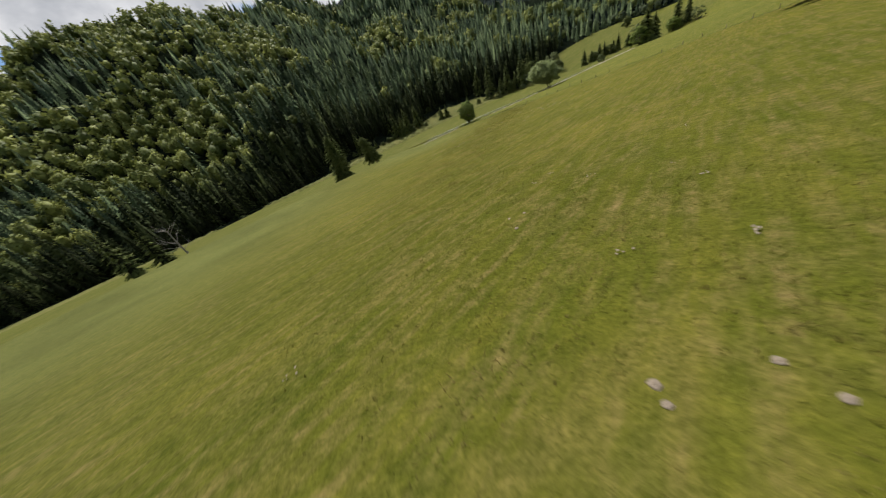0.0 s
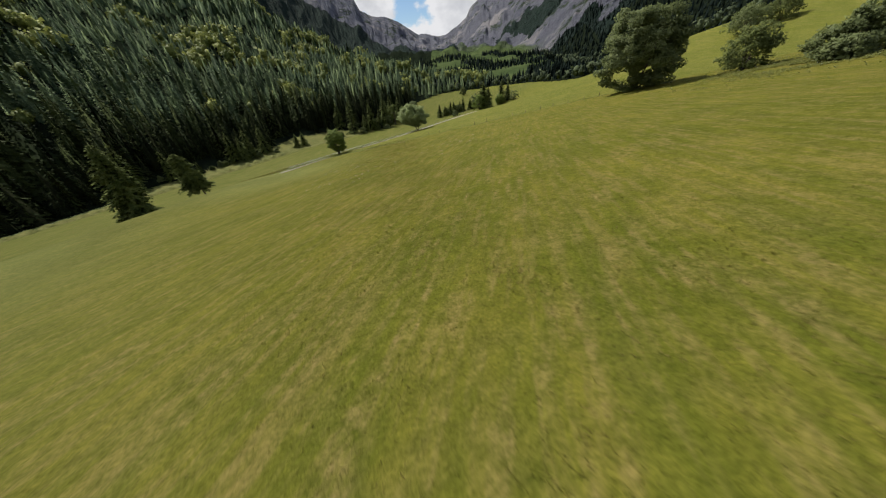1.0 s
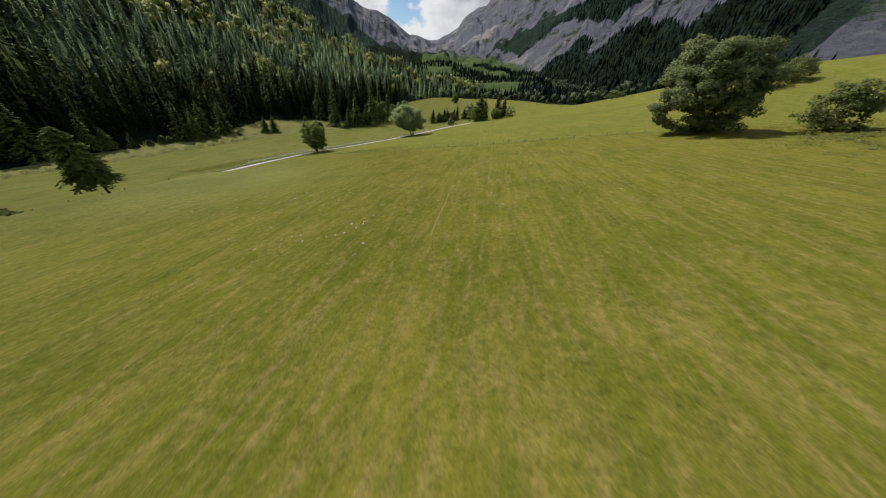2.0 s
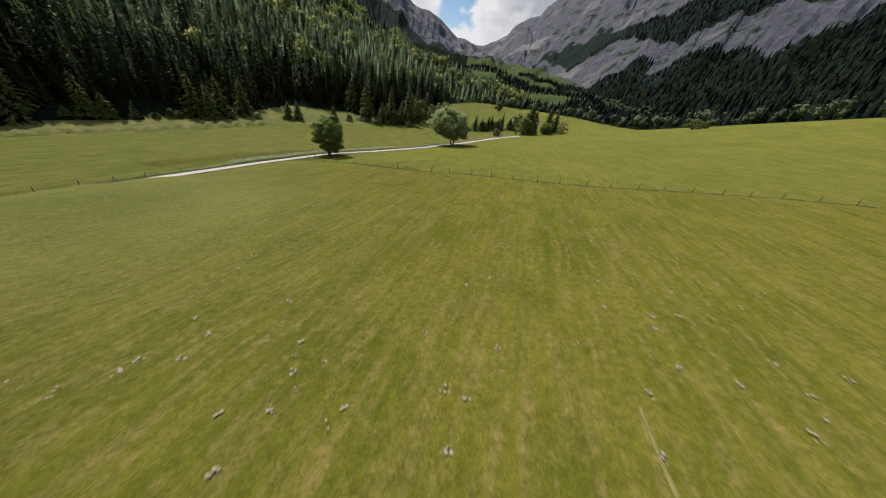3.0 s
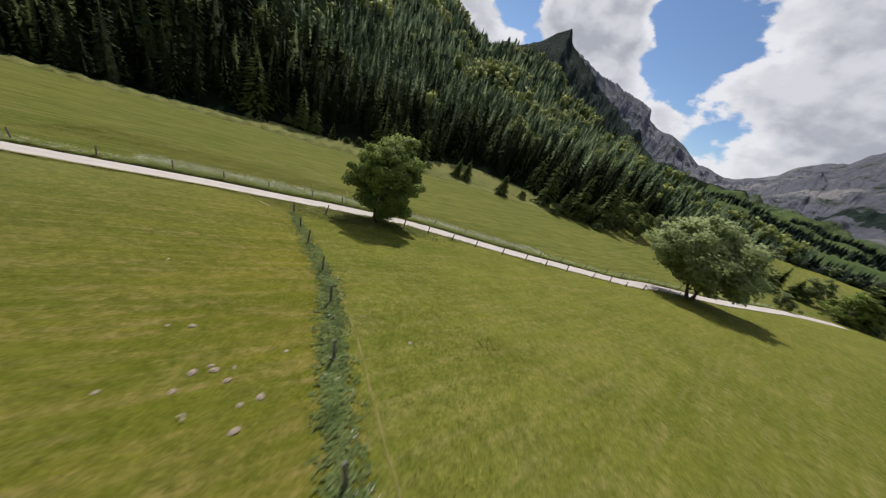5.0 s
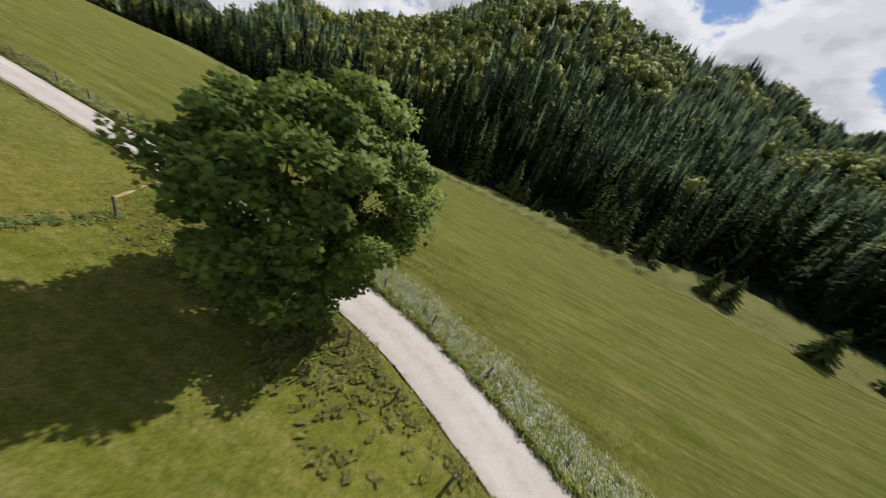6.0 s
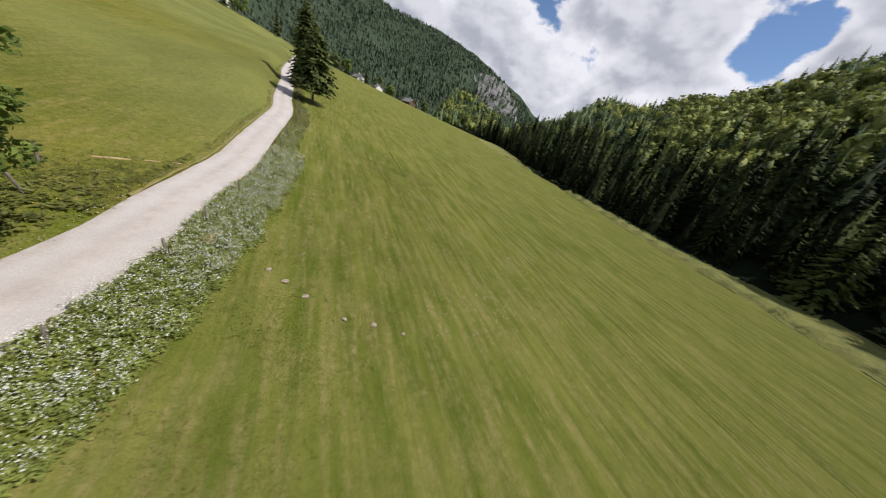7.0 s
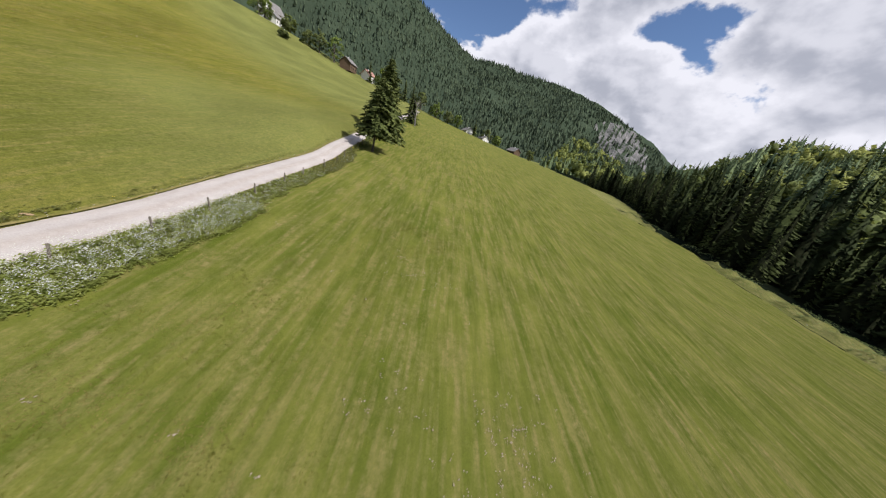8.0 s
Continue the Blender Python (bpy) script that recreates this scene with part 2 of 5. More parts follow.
def gravel_material():
    m, nt, bsdf, co = blank("pale_gravel")
    g1, g2, g3 = noise_of(nt, co, 0.45, 5.0, 0.3, 0.7), noise_of(nt, co, 14.0, 5.0, 0.3, 0.7, 0.7), noise_of(nt, co, 60.0, 3.0, 0.3, 0.7)
    c = colour_mix(nt, g1, (0.36, 0.325, 0.300), (0.46, 0.425, 0.400))
    c = colour_mix(nt, 0.4, c, colour_mix(nt, g2, (0.28, 0.25, 0.225), (0.54, 0.505, 0.475)))
    worn, loose = nt.nodes.new("ShaderNodeAttribute"), nt.nodes.new("ShaderNodeMapRange")  # loose tan grit lies off the wheel lines
    worn.attribute_name = "wheel_wear"
    loose.inputs["From Min"].default_value, loose.inputs["From Max"].default_value, loose.inputs["To Max"].default_value = 1.0, 0.0, 0.62
    nt.links.new(worn.outputs["Fac"], loose.inputs["Value"])
    c = colour_mix(nt, loose.outputs[0], c, colour_mix(nt, noise_of(nt, co, 1.6, 6.0, 0.3, 0.7, 0.7), (0.25, 0.205, 0.165), (0.46, 0.405, 0.355)))
    nt.links.new(c, bsdf.inputs["Base Color"])
    bsdf.inputs["Roughness"].default_value = 0.95
    both = nt.nodes.new("ShaderNodeMath")
    both.operation = "ADD"
    links(nt, [(g2, both.inputs[0]), (g3, both.inputs[1])])
    nt.links.new(bump_of(nt, both.outputs[0], 0.5, 0.02), bsdf.inputs["Normal"])
    return m


MOW_AZ = 49.0
M_MEADOW = meadow_material("meadow_grass", 0.45, 0.8, (0.090, 0.110, 0.012), (0.188, 0.171, 0.029), (0.28, 0.203, 0.095), 0.72, (0.154, 0.166, 0.054), 0.88)
M_PASTURE = meadow_material("pasture_grass", 0.3, 0.9, (0.098, 0.122, 0.016), (0.188, 0.184, 0.037), (0.28, 0.225, 0.11), 0.55, coarse=0.95)
M_FIELD = meadow_material("mown_field_grass", 0.72, 1.0, (0.080, 0.106, 0.013), (0.168, 0.172, 0.038), (0.27, 0.215, 0.10), 0.8, coarse=0.28, scatter_back=0.36)
M_ROUGH = meadow_material("rough_pale_grass", 0.1, 0.5, (0.110, 0.125, 0.030), (0.205, 0.200, 0.070), (0.26, 0.23, 0.12), 0.8)
M_GRAVEL = gravel_material()
# Distance haze is put into the rock's bluish tones
M_ROCK = mountain_material("haze_tinted_limestone", (0.018, 0.030, 0.024), (0.050, 0.068, 0.030), (0.056, 0.061, 0.082), (0.164, 0.166, 0.194), (0.238, 0.226, 0.230))
M_SCRUB = plain("green_valley_scrub", (0.034, 0.054, 0.022), (0.080, 0.104, 0.040), 0.012, 0.08, 0.95, 0.6, 0.6, gloss=0.0)
M_FARLEAF = foliage("distant_broadleaf_crowns", (0.030, 0.048, 0.026), (0.100, 0.125, 0.058), 0.1, 0.15, single=True)
# The floor is darkened to near black, putting the woods' shade into the colour
M_WOODFLOOR = plain("shaded_woodland_floor", (0.006, 0.009, 0.006), (0.016, 0.022, 0.012), 0.08, 1.5, 0.95, 0.6, 0.4, gloss=0.0)
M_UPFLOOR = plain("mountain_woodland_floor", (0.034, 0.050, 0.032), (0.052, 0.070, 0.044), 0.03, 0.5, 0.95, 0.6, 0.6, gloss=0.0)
# Inner twigs and needles, darkened so that the crowns' inner shade is painted
M_TWIG_SHADE = plain("inner_twigs_and_shade", (0.008, 0.010, 0.006), (0.024, 0.028, 0.014), 0.8, 6.0, 0.95, 0.5, 0.1, gloss=0.0)
M_BOUGH = plain("shaded_inner_needles", (0.020, 0.030, 0.015), (0.050, 0.064, 0.030), 0.12, 2.0, 0.95, 0.5, 0.3, gloss=0.0)
M_SPRUCE = foliage("spruce_needles", (0.038, 0.060, 0.018), (0.185, 0.215, 0.066), 0.3, 0.16, gloss=0.06)
# Lighter copy for the slopes: their sun and haze are put into the colour
M_WOODS = foliage("far_spruce_needles", (0.034, 0.060, 0.036), (0.182, 0.236, 0.112), 0.10, 0.14, (0.200, 0.240, 0.090), 0.012, 0.04, True)
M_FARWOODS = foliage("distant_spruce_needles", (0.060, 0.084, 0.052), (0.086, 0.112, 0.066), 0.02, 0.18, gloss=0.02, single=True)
# Darker copy for the forest's edge, with its shade painted in
M_EDGE = foliage("shaded_edge_needles", (0.008, 0.014, 0.007), (0.058, 0.074, 0.026), 0.10, 0.05, gloss=0.02, single=True)
# Far woods stand under cloud; that shade is painted into their needles
M_SHADY = foliage("cloud_shaded_spruce_needles", (0.005, 0.010, 0.009), (0.018, 0.028, 0.021), 0.02, 0.05, gloss=0.02, single=True)
M_BEECH = foliage("beech_leaves", (0.080, 0.112, 0.028), (0.275, 0.295, 0.078), 0.09, 0.26, single=True)
M_MAPLE = foliage("maple_leaves", (0.078, 0.128, 0.024), (0.250, 0.315, 0.066), 0.7, 0.36, gloss=0.3)
M_PALELEAF = foliage("grey_green_leaves", (0.062, 0.088, 0.030), (0.225, 0.265, 0.105), 0.6, 0.38, gloss=0.3)
M_WHITEBEAM = foliage("whitebeam_leaves", (0.115, 0.155, 0.050), (0.420, 0.490, 0.220), 1.4, 0.5, gloss=0.4)
M_SHRUB = foliage("shrub_leaves", (0.085, 0.120, 0.038), (0.215, 0.245, 0.085), 0.8, 0.5)
M_WEED = foliage("verge_herb_leaves", (0.150, 0.195, 0.044), (0.375, 0.410, 0.110), 1.2, 0.5)
M_STRIP = foliage("fence_strip_leaves", (0.085, 0.125, 0.036), (0.215, 0.260, 0.090), 1.2, 0.4)
M_TALLGRASS = foliage("tall_verge_grass", (0.140, 0.160, 0.038), (0.255, 0.260, 0.080), 1.0, 0.5)
M_BLADE = foliage("meadow_grass_blades", (0.085, 0.092, 0.010), (0.195, 0.175, 0.034), 0.5, 0.35, (0.26, 0.20, 0.08), 0.25)
M_DRYHEAD = plain("dry_pinkish_flower_clumps", (0.21, 0.175, 0.12), (0.37, 0.315, 0.24), 9.0, 40.0, 0.9)
M_UMBEL = plain("white_umbel_flowers", (0.42, 0.44, 0.35), (0.68, 0.68, 0.60), 5.0, 60.0, 0.8)
M_YELLOW = plain("yellow_flowers", (0.55, 0.40, 0.03), (0.72, 0.55, 0.05), 5.0, 60.0, 0.8)
M_BARK = plain("grey_brown_bark", (0.055, 0.045, 0.036), (0.14, 0.12, 0.10), 3.0, 25.0, 0.9, 0.8, 0.03)
M_DEADWOOD = plain("bleached_dead_wood", (0.16, 0.15, 0.135), (0.30, 0.28, 0.25), 3.0, 25.0, 0.9, 0.6, 0.03)
M_POST = plain("weathered_post_wood", (0.10, 0.085, 0.068), (0.24, 0.21, 0.175), 4.0, 40.0, 0.9, 0.6, 0.01)
M_STONE = plain("pale_limestone", (0.28, 0.220, 0.160), (0.44, 0.365, 0.285), 4.0, 25.0, 0.9, 0.6, 0.03)
M_CRAG = plain("pale_crag_rock", (0.045, 0.052, 0.045), (0.25, 0.24, 0.24), 0.035, 0.3, 0.95, 0.8, 2.0, gloss=0.0)
M_DRYPATH = plain("trodden_dry_grass", (0.120, 0.122, 0.026), (0.235, 0.190, 0.082), 1.1, 14.0, 0.95, 0.5, 0.03, gloss=0.0)
M_EARTH = plain("bare_tan_earth", (0.27, 0.19, 0.10), (0.40, 0.30, 0.17), 2.0, 18.0, 0.95, 0.5, 0.03)
M_BANK_SHADE = plain("painted_bank_shade", (0.018, 0.020, 0.010), (0.050, 0.052, 0.022), 1.0, 9.0, 0.95, 0.5, 0.03, gloss=0.0)
M_PLASTER = plain("white_plaster", (0.66, 0.64, 0.60), (0.80, 0.79, 0.76), 0.8, 12.0, 0.85, 0.2, 0.01)
M_ROOF = plain("grey_roof_shingles", (0.13, 0.12, 0.115), (0.25, 0.24, 0.23), 1.0, 8.0, 0.7, 0.4, 0.03)
M_REDROOF = plain("faded_red_roof_tiles", (0.26, 0.13, 0.10), (0.40, 0.24, 0.20), 1.0, 8.0, 0.8, 0.4, 0.03)
M_TIMBER = plain("dark_timber_boards", (0.075, 0.050, 0.032), (0.16, 0.11, 0.07), 1.5, 14.0, 0.85, 0.4, 0.02)
M_PANE = plain("dark_window_glass", (0.02, 0.023, 0.027), (0.035, 0.04, 0.045), 2.0, 10.0, 0.12, 0.02, 0.005, gloss=0.5)

# ---- the lie of the land ----
CX, CY = 20.0, 110.0
# Gentle polynomial for the meadows round the road (x and y about the middle, in units of 150 m)
LAND = (9.18, 3.75, -29.84, -0.57, 1.56, -0.45, 2.45, 3.2, -7.47, 1.57, 1.21, -4.39, -1.38, 3.23, 6.44, -0.24, -3.21, 0.86, 1.87, 3.0, 0.76)
# Beyond the meadows: bearing in degrees, level of the valley floor or hillside
FLOOR = ((-180, 84), (-160, 80), (-150, 66), (-140, 44), (-130, 28), (-115, 13), (-100, 3), (-90, -5), (-60, -13), (-30, -15), (0, -15), (20, -14), (38, -9), (52, -9), (62, -1), (75, 8), (85, 23), (100, 46), (130, 72), (180, 84))
# Woods slope: bearing, distance of its foot, distance and height of its crest
WOODS = ((-104, 330, 600), (-94, 300, 560), (-88.0, 262, 443), (-84.7, 240, 476), (-81.3, 222, 499), (-76.3, 195, 523), (-71.2, 165, 527), (-65.1, 152, 533), (-57.0, 147, 530), (-50.6, 146, 526), (-44.1, 142, 532), (-36.3, 139, 539), (-30.3, 141, 544), (-25.1, 142, 568), (-19.9, 142, 642), (-16.6, 142, 755), (-13.0, 142, 897), (-8, 146, 1050), (-2, 148, 1350), (3, 163, 1350), (7.8, 174, 1300), (13.6, 172, 1200), (18, 168, 1060), (22, 166, 760), (26, 163, 620), (30.5, 168, 540), (34, 190, 520), (38.4, 300, 520), (42.2, 380, 520), (46.7, 420, 520), (50, 430, 520), (53, 440, 520))
# Height of its crest by bearing
WOODS_TOP = ((-104, -24.0), (-94, -18.0), (-88.0, -6.0), (-84.7, 16.1), (-81.3, 33.3), (-76.3, 70.3), (-71.2, 69.0), (-65.1, 86.7), (-57.0, 112.0), (-50.6, 142.3), (-44.1, 181.0), (-36.3, 197.0), (-30.3, 203.0), (-25.1, 183.0), (-19.9, 185.0), (-16.6, 207.0), (-13.0, 243.0), (-8, 249.0), (-2, 261.0), (3, 274.0), (7.8, 255.0), (13.6, 174.0), (18, 112.0), (22, 58.0), (26, 50.0), (30.5, 26.0), (34, 22.0), (38.4, 13.0), (42.2, 2.0), (46.7, -1.0), (50, -6.0), (53, -8.0))
# Edge of the mown field towards the woods, and where the trees begin from their slope's foot
LIP = ((-104, 300), (-94, 250), (-86, 192), (-80, 165), (-73, 143), (-60, 134), (-54, 122), (-42, 117.5), (-30, 119), (-16, 120.5), (-9, 124), (0, 129), (4, 132.5), (8, 137), (16, 143), (27, 151), (36, 164), (40, 300), (46, 400))
START = ((-104, 5), (-80, -8), (-73, -13), (-54, -12), (-44, -11), (-38, -6), (-31, 2), (-22, 5), (-10, 7), (0, 5), (6, 2), (14, 3), (20, 8), (30, 5), (34, 0))
# Where the flat valley beyond the meadow turns to woods
BEYOND = ((34, 330), (43.6, 415), (49.5, 405), (53.5, 425), (58, 380), (62, 354), (68, 300), (75, 268), (85, 262), (100, 275))
# Mountain behind the houses
BACK = ((-70, 512, 1500), (-84, 540, 1500), (-87.4, 512, 1500), (-89.4, 480, 1498), (-94.3, 450, 1394), (-99.5, 434, 1288), (-103.8, 434, 1234), (-109.8, 442, 1179), (-116.9, 450, 1122), (-120.1, 465, 1089), (-126.2, 480, 1065), (-131.0, 496, 1011), (-136.4, 527, 957), (-144.7, 574, 902), (-160.4, 620, 846), (-180, 666, 900))
BACK_TOP = ((-70, 64), (-84, -30), (-87.4, 40), (-89.4, 74), (-94.3, 156), (-99.5, 205), (-103.8, 243), (-109.8, 266), (-116.9, 272), (-120.1, 279), (-126.2, 276), (-131.0, 304), (-136.4, 349), (-144.7, 394), (-160.4, 384), (-180, 350))
# Rock walls at the valley's head and on its far side
HEAD = ((-12, 1400, 2200), (0, 1400, 2200), (12, 1400, 2250), (16, 1400, 2400), (22.2, 1500, 3000), (27.8, 1500, 3600), (34.6, 1700, 3800), (38.4, 1700, 4200), (42.8, 1500, 3600), (44.6, 1450, 3400), (47.8, 1350, 3100), (51, 1250, 2800), (53, 1180, 2600), (59.3, 830, 2200), (65, 560, 1900), (72, 420, 1600), (80, 380, 1400), (90, 390, 1300), (105, 400, 1300), (120, 420, 1300), (150, 450, 1300), (180, 450, 1300))
# Their skyline: bearing and height
HEAD_TOP = ((-40, -30), (-24, 60), (-12, 250), (-4, 400), (0, 466), (4, 520), (6, 566), (8, 622), (9.5, 664), (10.4, 600), (12, 562), (16.7, 516), (19.4, 556), (22.5, 560), (25.5, 572), (26.2, 492), (27.8, 456), (29.9, 450), (31, 428), (33, 360), (35, 282), (36.2, 294), (38.6, 270), (40, 284), (41.8, 328), (43, 360), (43.8, 426), (45.8, 474), (47.4, 478), (48.2, 532), (49.8, 584), (51, 576), (52, 612), (53, 630), (57, 612), (60, 600), (66.5, 524), (72, 480), (80, 420), (90, 380), (105, 340), (120, 280), (180, 200))
# On the far side: how high the lower woods reach, where the upper belt of woods begins and ends, as shares of the climb
WOOD_LOW = ((50, -0.2), (56, -0.02), (60.5, 0.13), (65, 0.21), (68.4, 0.18), (71.3, 0.24), (72.9, 0.33), (76.6, 0.30), (79.8, 0.29), (82.5, 0.38), (86, 0.6))
WOOD_WEST = ((-12, 1.2), (9, 1.03), (14, 0.98), (16.5, 0.9), (20, 0.72), (25, 0.52), (30, 0.40), (36, 0.24), (40, 0.1), (43, -0.05), (44, -0.2))
BELT_LOW = ((47, 0.33), (50, 0.25), (53, 0.2), (55, 0.17), (57.5, 0.27), (60, 0.35), (63.4, 0.37), (66, 0.35), (69.5, 0.40), (72, 0.46), (74, 0.5), (78.5, 0.6), (86, 0.7))
BELT_TOP = ((47, 0.33), (49.3, 0.32), (53.5, 0.40), (56, 0.39), (59, 0.47), (62.5, 0.44), (65, 0.5), (67.4, 0.57), (69.2, 0.65), (71, 0.77), (75, 1.05), (86, 1.2))


def smooth(a, b, v):
    u = np.clip((v - a) / (b - a), 0.0, 1.0)
    return u * u * (3 - 2 * u)


def table(rows, column, az):
    rows = sorted(rows)
    return np.interp(az, [r[0] for r in rows], [r[column] for r in rows])


def near_land(x, y):
    u, v = (x - CX) / 150.0, (y - CY) / 150.0
    z, k = 0.0, 0
    for n in range(6):
        for j in range(n + 1):
            z = z + LAND[k] * u ** (n - j) * v**j
            k += 1
    return z


ROAD = ((-130, 5), (-95, 38), (-62, 67), (-36, 90.5), (-22.2, 104.4), (-10.35, 115.65), (-4.35, 121.4), (0.8, 126.7), (7.6, 132.1), (14.05, 137.05), (20.3, 141.95), (26.35, 145.6), (31.75, 149.1), (37.8, 151.95), (42.9, 153.4), (52.9, 154.8), (67, 157.9), (76, 160.4), (84, 164.6), (99, 169.6), (108.6, 174), (122, 180.3), (136, 187), (150, 192.5), (170, 199.5))
ROAD_W = 3.4


def spline(points, step):
    """Even points along a smooth line through the given ones, with the way's direction at each."""
    p = np.array([points[0], *points, points[-1]], float)
    out = []
    for i in range(1, len(p) - 2):
        n = max(2, int(np.hypot(*(p[i + 1] - p[i])) / step))
        for k in range(n):
            t = k / n
            out.append(0.5 * (2 * p[i] + (p[i + 1] - p[i - 1]) * t + (2 * p[i - 1] - 5 * p[i] + 4 * p[i + 1] - p[i + 2]) * t * t + (3 * p[i] - p[i - 1] - 3 * p[i + 1] + p[i + 2]) * t**3))
    out = np.array(out)
    way = np.gradient(out, axis=0)
    return out, way / np.linalg.norm(way, axis=1)[:, None]


ROAD_P, ROAD_D = spline(ROAD, 1.0)
ROAD_N = np.stack([-ROAD_D[:, 1], ROAD_D[:, 0]], 1)  # towards the valley


def road_gap(x, y):
    """How far places lie from the road's middle: plus on the valley side."""
    x, y = np.asarray(x, float), np.asarray(y, float)
    d = np.full(x.shape, 1e9)
    s = np.zeros(x.shape)
    flat = np.stack([x.ravel(), y.ravel()], 1)
    near = np.where(np.abs(flat - (40, 140)).max(1) < 280)[0]
    df, sf = d.ravel(), s.ravel()
    for a in range(0, len(near), 4000):
        part_ = near[a : a + 4000]
        v = flat[part_][:, None] - ROAD_P[None, ::2]
        q = (v**2).sum(2)
        j = q.argmin(1)
        df[part_] = np.sqrt(q[np.arange(len(j)), j])
        sf[part_] = np.sign((v[np.arange(len(j)), j] * ROAD_N[::2][j]).sum(1))
    return (df * np.where(sf == 0, 1, sf)).reshape(x.shape)


def rise(rows, heights, az, r, power, fall=0.35):
    foot, crest, top = table(rows, 1, az), table(rows, 2, az), table(heights, 1, az)
    t = np.clip((r - foot) / (crest - foot), 0, None)
    up = np.minimum(t, 1) ** power
    return np.where(r < foot, -1e3, up - fall * np.clip(t - 1, 0, 2.0) ** 1.2), top


def land(x, y):
    """Height of the ground."""
    x, y = np.asarray(x, float), np.asarray(y, float)
    r, az = np.hypot(x - CX, y - CY), np.degrees(np.arctan2(x - CX, y - CY))
    c = np.minimum(1.0, 215.0 / np.maximum(r, 1e-6))
    z = near_land(CX + (x - CX) * c, CY + (y - CY) * c)
    up = -road_gap(x, y)  # the cut bank above the road's western stretch
    z = z + 1.5 * smooth(14, -2, x) * smooth(-110, -60, x) * smooth(2.0, 4.6, up) * (1 - smooth(7, 26, up))
    floor = table(FLOOR, 1, az)
    z = z + (floor - z) * smooth(190, 330, r)
    edge = table(LIP, 1, az)  # a ditch and a low bank beyond the field
    dip = (1.0 * smooth(edge + 0.3, edge + 2.2, r) - 1.45 * smooth(edge + 2.6, edge + 6.5, r) * (1 + 0.35 * np.sin(az * 2.7))) * smooth(-90, -75, az) * (1 - smooth(2, 9, az))
    for rows, heights, power in ((WOODS, WOODS_TOP, 0.97), (BACK, BACK_TOP, 1.1), (HEAD, HEAD_TOP, 1.25)):
        up, top = rise(rows, heights, az, r, power)
        z = np.maximum(z, np.where(up > -100, floor + (top - floor) * up, -1e3))
    return z - dip * (1 - smooth(edge + 9, edge + 17, r))


def far_climb(r, az):
    """How far up the valley's rock walls a place lies: 0 at the foot, 1 at the crest."""
    return (r - table(HEAD, 1, az)) / (table(HEAD, 2, az) - table(HEAD, 1, az))


def wooded(x, y, climb, az):
    """How wooded the rock walls are, from 0 to 1, with ragged edges."""
    wob = np.array([0.05 * noise.noise(Vector((a * 0.006, b * 0.006, 1.5))) + 0.035 * noise.noise(Vector((a * 0.02, b * 0.02, 4.5))) for a, b in zip(x, y)])
    c = climb + wob
    low = 1 - smooth(-0.012, 0.012, c - table(WOOD_LOW, 1, az))
    belt = smooth(-0.02, 0.02, c - table(BELT_LOW, 1, az)) * (1 - smooth(-0.03, 0.03, c - table(BELT_TOP, 1, az))) * smooth(47, 50, az)
    west = 1 - smooth(-0.02, 0.03, c - table(WOOD_WEST, 1, az))
    return np.clip(np.where(az > 44, np.maximum(low * smooth(52, 57, az), belt), west), 0, 1)


def rough(x, y, z):
    """Gullies and ribs on the mountains, none on the meadows."""
    r, az = np.hypot(x - CX, y - CY), np.degrees(np.arctan2(x - CX, y - CY))
    amount = smooth(0, 90, z - table(FLOOR, 1, az)) * smooth(200, 420, r)
    climb = far_climb(r, az)
    calm = 1 - 0.8 * smooth(0.72, 0.95, climb) * (1 - smooth(1.05, 1.3, climb))  # the skyline itself stays even
    back = (r - table(BACK, 1, az)) / (table(BACK, 2, az) - table(BACK, 1, az))
    calm = calm * np.where(az < -86, 1 - 0.8 * smooth(0.72, 0.95, back) * (1 - smooth(1.05, 1.3, back)), 1)
    out = np.zeros(np.shape(x))
    for i in np.where(amount > 0.01)[0]:
        p = Vector((x[i], y[i], z[i] * 0.6))
        far = min(1.0, r[i] / 2600)
        ribs = noise.ridged_multi_fractal(p * (0.006 - 0.003 * far), 0.9, 2.1, 6, 1.0, 2.0) - 0.9
        gully = noise.ridged_multi_fractal(Vector((az[i] * 0.42, r[i] * 0.0016, 7.0)), 0.8, 2.2, 6, 1.0, 2.0) - 1.0 if r[i] > 420 and az[i] > -15 else 0.0
        out[i] = amount[i] * (ribs * (5 + 48 * far) + gully * 30 * far + noise.noise(p * 0.018) * 4) * calm[i]
    return out


def turned_out(v, t, n):
    """The triangles, wound so that each faces the way of its vertices' normals."""
    face = np.cross(v[t[:, 1]] - v[t[:, 0]], v[t[:, 2]] - v[t[:, 0]])
    back = (face * n[t].sum(1)).sum(1) < 0
    t = t.copy()
    t[back] = t[back][:, ::-1]
    return t


